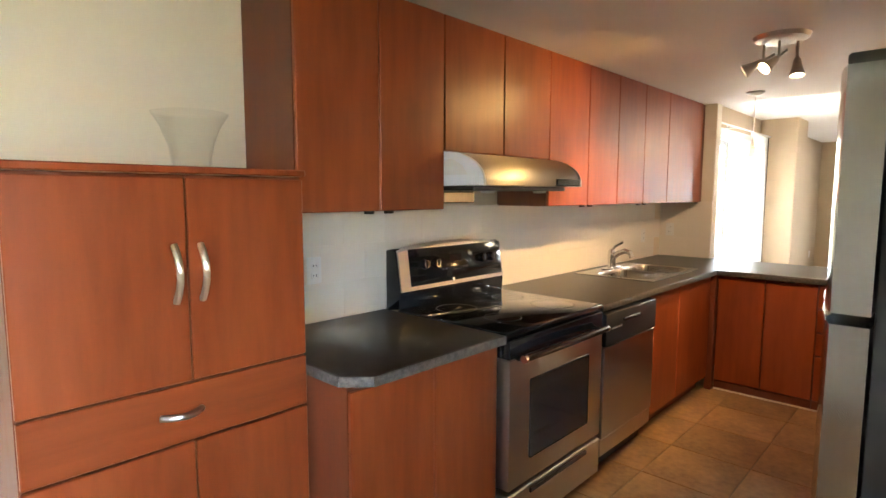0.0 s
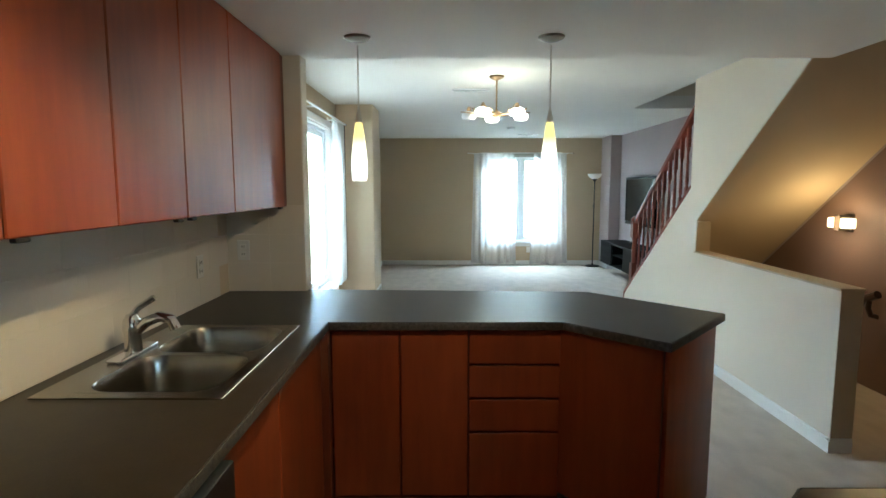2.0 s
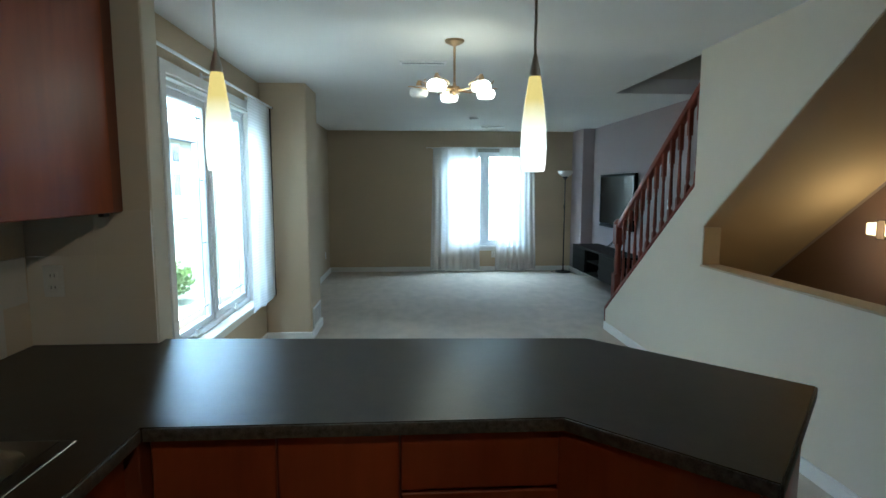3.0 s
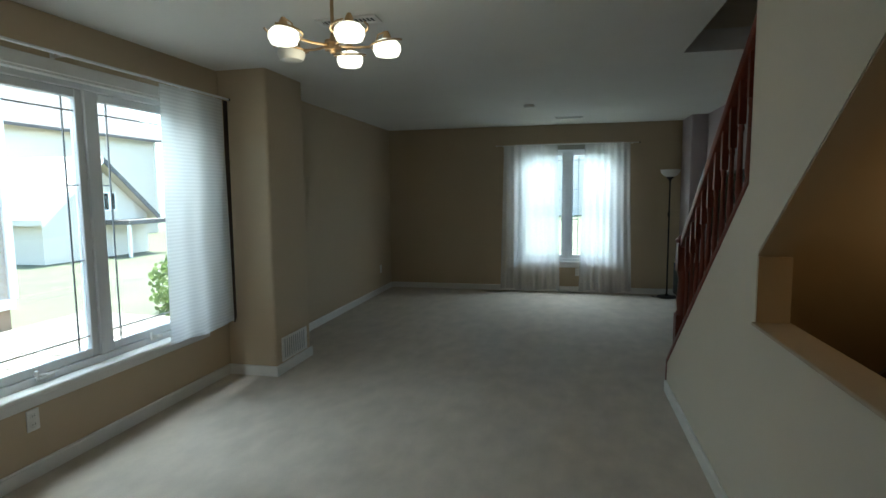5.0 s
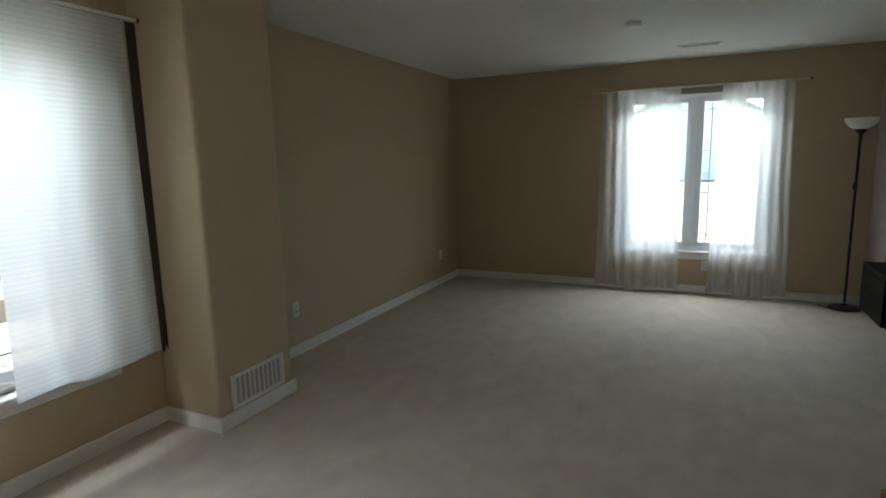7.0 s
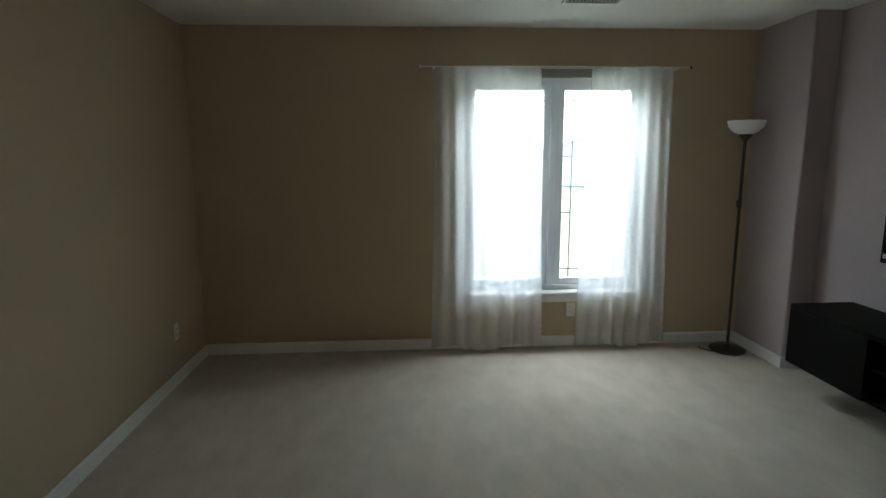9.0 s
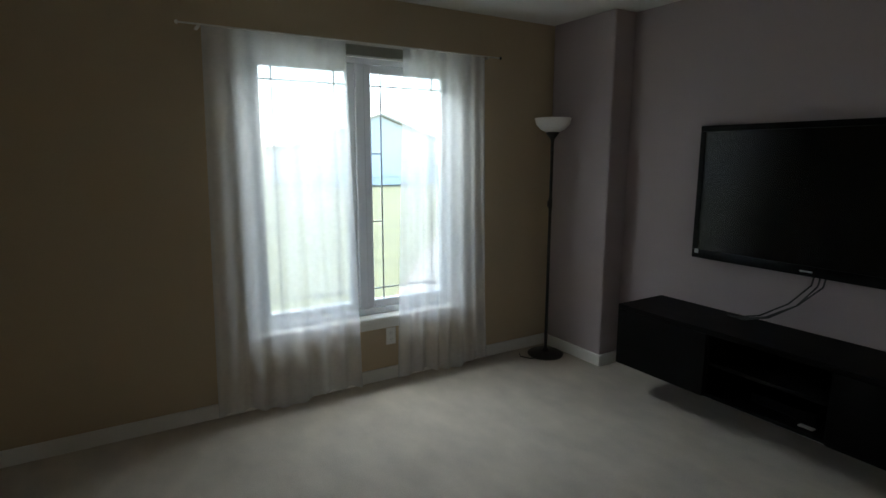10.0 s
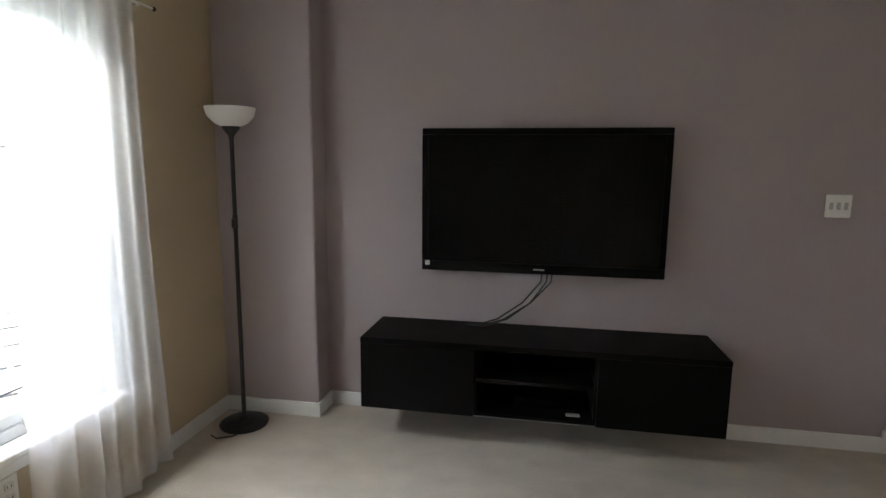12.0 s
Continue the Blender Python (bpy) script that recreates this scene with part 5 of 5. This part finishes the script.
def porch_house(name, x, y0, y1, peak, depth, label):
    """A pale house whose gable faces the place: wall, two roof slopes with rake boards coloured as sunlit and shaded,
    porch roof, windows.
    """
    u = thing(name, (x, y0, -0.75), label, "house")
    w, mid = y1 - y0, peak[0] - y0
    top, eave = peak[1] + 0.75, 1.55
    part("wall", prism([(0, 0), (w, 0), (w, eave), (mid, top - 0.12), (0, eave)], "x", -depth, 0.0), SIDING_PALE, u)
    for k, (a, b) in enumerate((((-0.3, eave - 0.25), (mid, top)), ((mid, top), (w + 0.3, eave - 0.25)))):
        slope = part("roof_slope", prism([(a[0], a[1]), (b[0], b[1]), (b[0], b[1] + 0.2), (a[0], a[1] + 0.2)], "x", -depth - 0.3, 0.35), SIDING_PALE, u)
        # sun and shade put into the colour: left rake white, right rake dark
        part("rake_board", prism([(a[0], a[1] - 0.05), (b[0], b[1] - 0.05), (b[0], b[1] + 0.17), (a[0], a[1] + 0.17)], "x", 0.352, 0.39), TRIM if k == 0 else ROOF, slope)
    part("porch_roof", box(0.0, 1.2, mid + 0.1, w, 1.20, 1.36, 0.01), ROOF, u, "dark porch roof edge")
    for yp in (mid + 0.2, w - 0.1):
        part("porch_post", box(1.05, 1.15, yp - 0.05, yp + 0.05, 0.0, 1.2, 0.005), TRIM, u)
    for yw in (mid + 0.25, mid + 0.55):
        win = part("window", box(0.002, 0.03, yw, yw + 0.2, 1.75, 2.35), OVEN_GLASS, u)
        part("frame", join(box(0.004, 0.05, yw - 0.05, yw, 1.70, 2.40), box(0.004, 0.05, yw + 0.2, yw + 0.25, 1.70, 2.40), box(0.004, 0.05, yw, yw + 0.2, 1.70, 1.75), box(0.004, 0.05, yw, yw + 0.2, 2.35, 2.40)), TRIM, win)
    return u


porch_house("neighbour_house", -14.0, 21.3, 25.9, (23.55, 2.75), 5.0, "white gabled house with a dark porch roof")
sided_house("neighbour_house", -22.0, -14.5, 39.0, 47.0, 5.4, 2.8, "pale two-storey house with white framed windows", 0.3, windows=((1.5, 1.6, 1.2, 1.5), (4.6, 1.6, 1.2, 1.5), (1.5, 3.9, 1.2, 1.2), (4.6, 3.9, 1.2, 1.2)), siding=SIDING_PALE)
# raised patio with a low stone wall, outside the wide window
pat = thing("patio", (-5.0, 4.0, -0.75), "tan stone patio beside the neighbouring house", "patio")
part("base", box(0.0, 3.6, 0.0, 10.15, 0.0, 0.30), GROUT, pat)
for i in range(8):
    for j in range(19):
        part("paving_stone", box(0.02 + 0.44 * i, 0.44 + 0.44 * i, 0.02 + 0.53 * j, 0.53 + 0.53 * j, 0.301, 0.35), STONE_PAVE, pat)
part("low_wall", box(3.35, 3.6, 0.0, 10.15, 0.35, 0.62, 0.02), SIDING_PALE, pat, "pale low wall along the patio")

# paved drive outside the end window
drive = thing("paved_drive", (3.9, 17.0, -0.75), "pale concrete slab drive with dark joints", "paving", turn=-36)
part("base", box(-0.5, 3.25, 0.0, 16.2, 0.0, 0.02), BARK, drive)
for i in range(3):
    for j in range(18):
        part("slab", box(-0.44 + 1.2 * i, 0.70 + 1.2 * i, 0.03 + 0.9 * j, 0.83 + 0.9 * j, 0.021, 0.05), SLAB, drive)


def tree(x, y, h, r, seed, leaves=1800):
    rnd = random.Random(seed)
    t = thing("tree", (x, y, -0.75), "leafy young tree on the lawn", "tree", "garden trees")
    trunk = [cyl((0, 0, 0), (0.03, 0.02, h * 0.5), h * 0.025, h * 0.016, 10), cyl((0.03, 0.02, h * 0.5), (0, 0.05, h * 0.85), h * 0.016, h * 0.005, 8)]
    for k in range(8):
        a, z = rnd.uniform(0, 6.28), h * rnd.uniform(0.35, 0.7)
        trunk.append(cyl((0.02, 0.02, z), (r * 0.7 * math.cos(a), r * 0.7 * math.sin(a), z + h * 0.18), h * 0.009, h * 0.003, 6))
    part("trunk", join(*trunk), BARK, t)
    verts, faces = [], []
    for _ in range(leaves):
        d = Vector((rnd.gauss(0, 1), rnd.gauss(0, 1), rnd.gauss(0, 1))).normalized() * rnd.uniform(0.35, 1.0) ** 0.6
        if noise.noise(d * 2.2 + Vector((seed, 0, 0))) < -0.12:
            continue
        c = Vector((d.x * r, d.y * r, h * 0.68 + d.z * h * 0.34))
        u = Vector((rnd.uniform(-1, 1), rnd.uniform(-1, 1), rnd.uniform(-1, 1))).normalized() * 0.13
        v = u.orthogonal().normalized() * 0.08
        k = len(verts)
        verts += [c - u, c + v, c + u, c - v]
        faces.append((k, k + 1, k + 2, k + 3))
    me = bpy.data.meshes.new("crown")
    me.from_pydata(verts, [], faces)
    me.materials.append(LEAF)
    crown = new("crown", me)
    crown.parent = t
    return t




def shrub(x, y, h, r, seed, leaves=900):
    """A low bush: short stems and a ragged mound of small leaves."""
    rnd = random.Random(seed)
    t = thing("shrub", (x, y, -0.75), "rounded green garden shrub on the lawn", "shrub", "garden shrubs")
    stems = []
    for k in range(7):
        a = rnd.uniform(0, 6.28)
        stems.append(cyl((0, 0, 0), (r * 0.5 * math.cos(a), r * 0.5 * math.sin(a), h * 0.7), 0.014, 0.006, 6))
    part("stem", join(*stems), BARK, t)
    verts, faces = [], []
    for _ in range(leaves):
        d = Vector((rnd.gauss(0, 1), rnd.gauss(0, 1), rnd.gauss(0, 1))).normalized() * rnd.uniform(0.3, 1.0) ** 0.5
        if noise.noise(d * 2.6 + Vector((seed, 0, 0))) < -0.15:
            continue
        c = Vector((d.x * r, d.y * r, h * 0.55 + d.z * h * 0.47))
        u = Vector((rnd.uniform(-1, 1), rnd.uniform(-1, 1), rnd.uniform(-1, 1))).normalized() * 0.06
        v = u.orthogonal().normalized() * 0.035
        k = len(verts)
        verts += [c - u, c + v, c + u, c - v]
        faces.append((k, k + 1, k + 2, k + 3))
    me = bpy.data.meshes.new("foliage")
    me.from_pydata(verts, [], faces)
    me.materials.append(LEAF)
    crown = new("foliage", me)
    crown.parent = t
    return t


shrub(-3.7, 15.0, 0.95, 0.60, 21)
shrub(-4.4, 15.9, 1.15, 0.70, 22)
shrub(-3.4, 16.3, 0.80, 0.55, 23)
tree(12.8, 30.6, 2.3, 0.55, 3, 320)
tree(-3.5, 34.0, 6.5, 2.4, 5)

# ---------------------------------------------------------------- splashback and floor tiles
splash = new("splashback")
tagged(splash, "white glossy tiled splashback behind the worktop", "splashback", kind="structure")
th, tw = 0.165, 0.245
tile_mesh = None
for r in range(3):
    for c in range(17):
        y0 = 3.43 + tw * c + (0.5 * tw if r % 2 else 0)
        if y0 + tw > STUB - 0.002:
            continue
        if tile_mesh is None:
            ob = mesh_ob("tile", box(0.001, 0.009, 0.0002, tw - 0.0002, 0.0002, th - 0.0002, 0.0005), BACKSPLASH)
            tile_mesh = ob.data
        else:
            ob = new("tile", tile_mesh)
        ob.parent = splash
        ob.location = (0.0, y0, 0.911 + th * r)

for tile_w, x0 in ((tw, 0.0), (0.203, tw)):
    end_mesh = None
    for r in range(3):
        if end_mesh is None:
            ob = mesh_ob("tile", box(0.001, 0.009, 0.0002, tile_w - 0.0002, 0.0002, th - 0.0002, 0.0005), BACKSPLASH)
            end_mesh = ob.data
        else:
            ob = new("tile", end_mesh)
        ob.parent = splash
        ob.matrix_world = pose(x0, STUB, 0.911 + th * r, 0, 0, -90)

TS = 0.42
floor_mesh = None
for i in range(11):
    for j in range(16):
        x0, y0 = 0.03 + TS * i, TILE_END - TS * (j + 1)
        if x0 + TS > EAST or y0 < SOUTH or (x0 + TS > 2.6 and y0 < HALL):
            continue
        if floor_mesh is None:
            ob = mesh_ob("tile", box(0.003, TS - 0.003, 0.003, TS - 0.003, -0.012, 0.0, 0.002), TILE)
            floor_mesh = ob.data
        else:
            ob = new("tile", floor_mesh)
        ob.parent = floor_tiles
        ob.location = (x0, y0, 0.0)
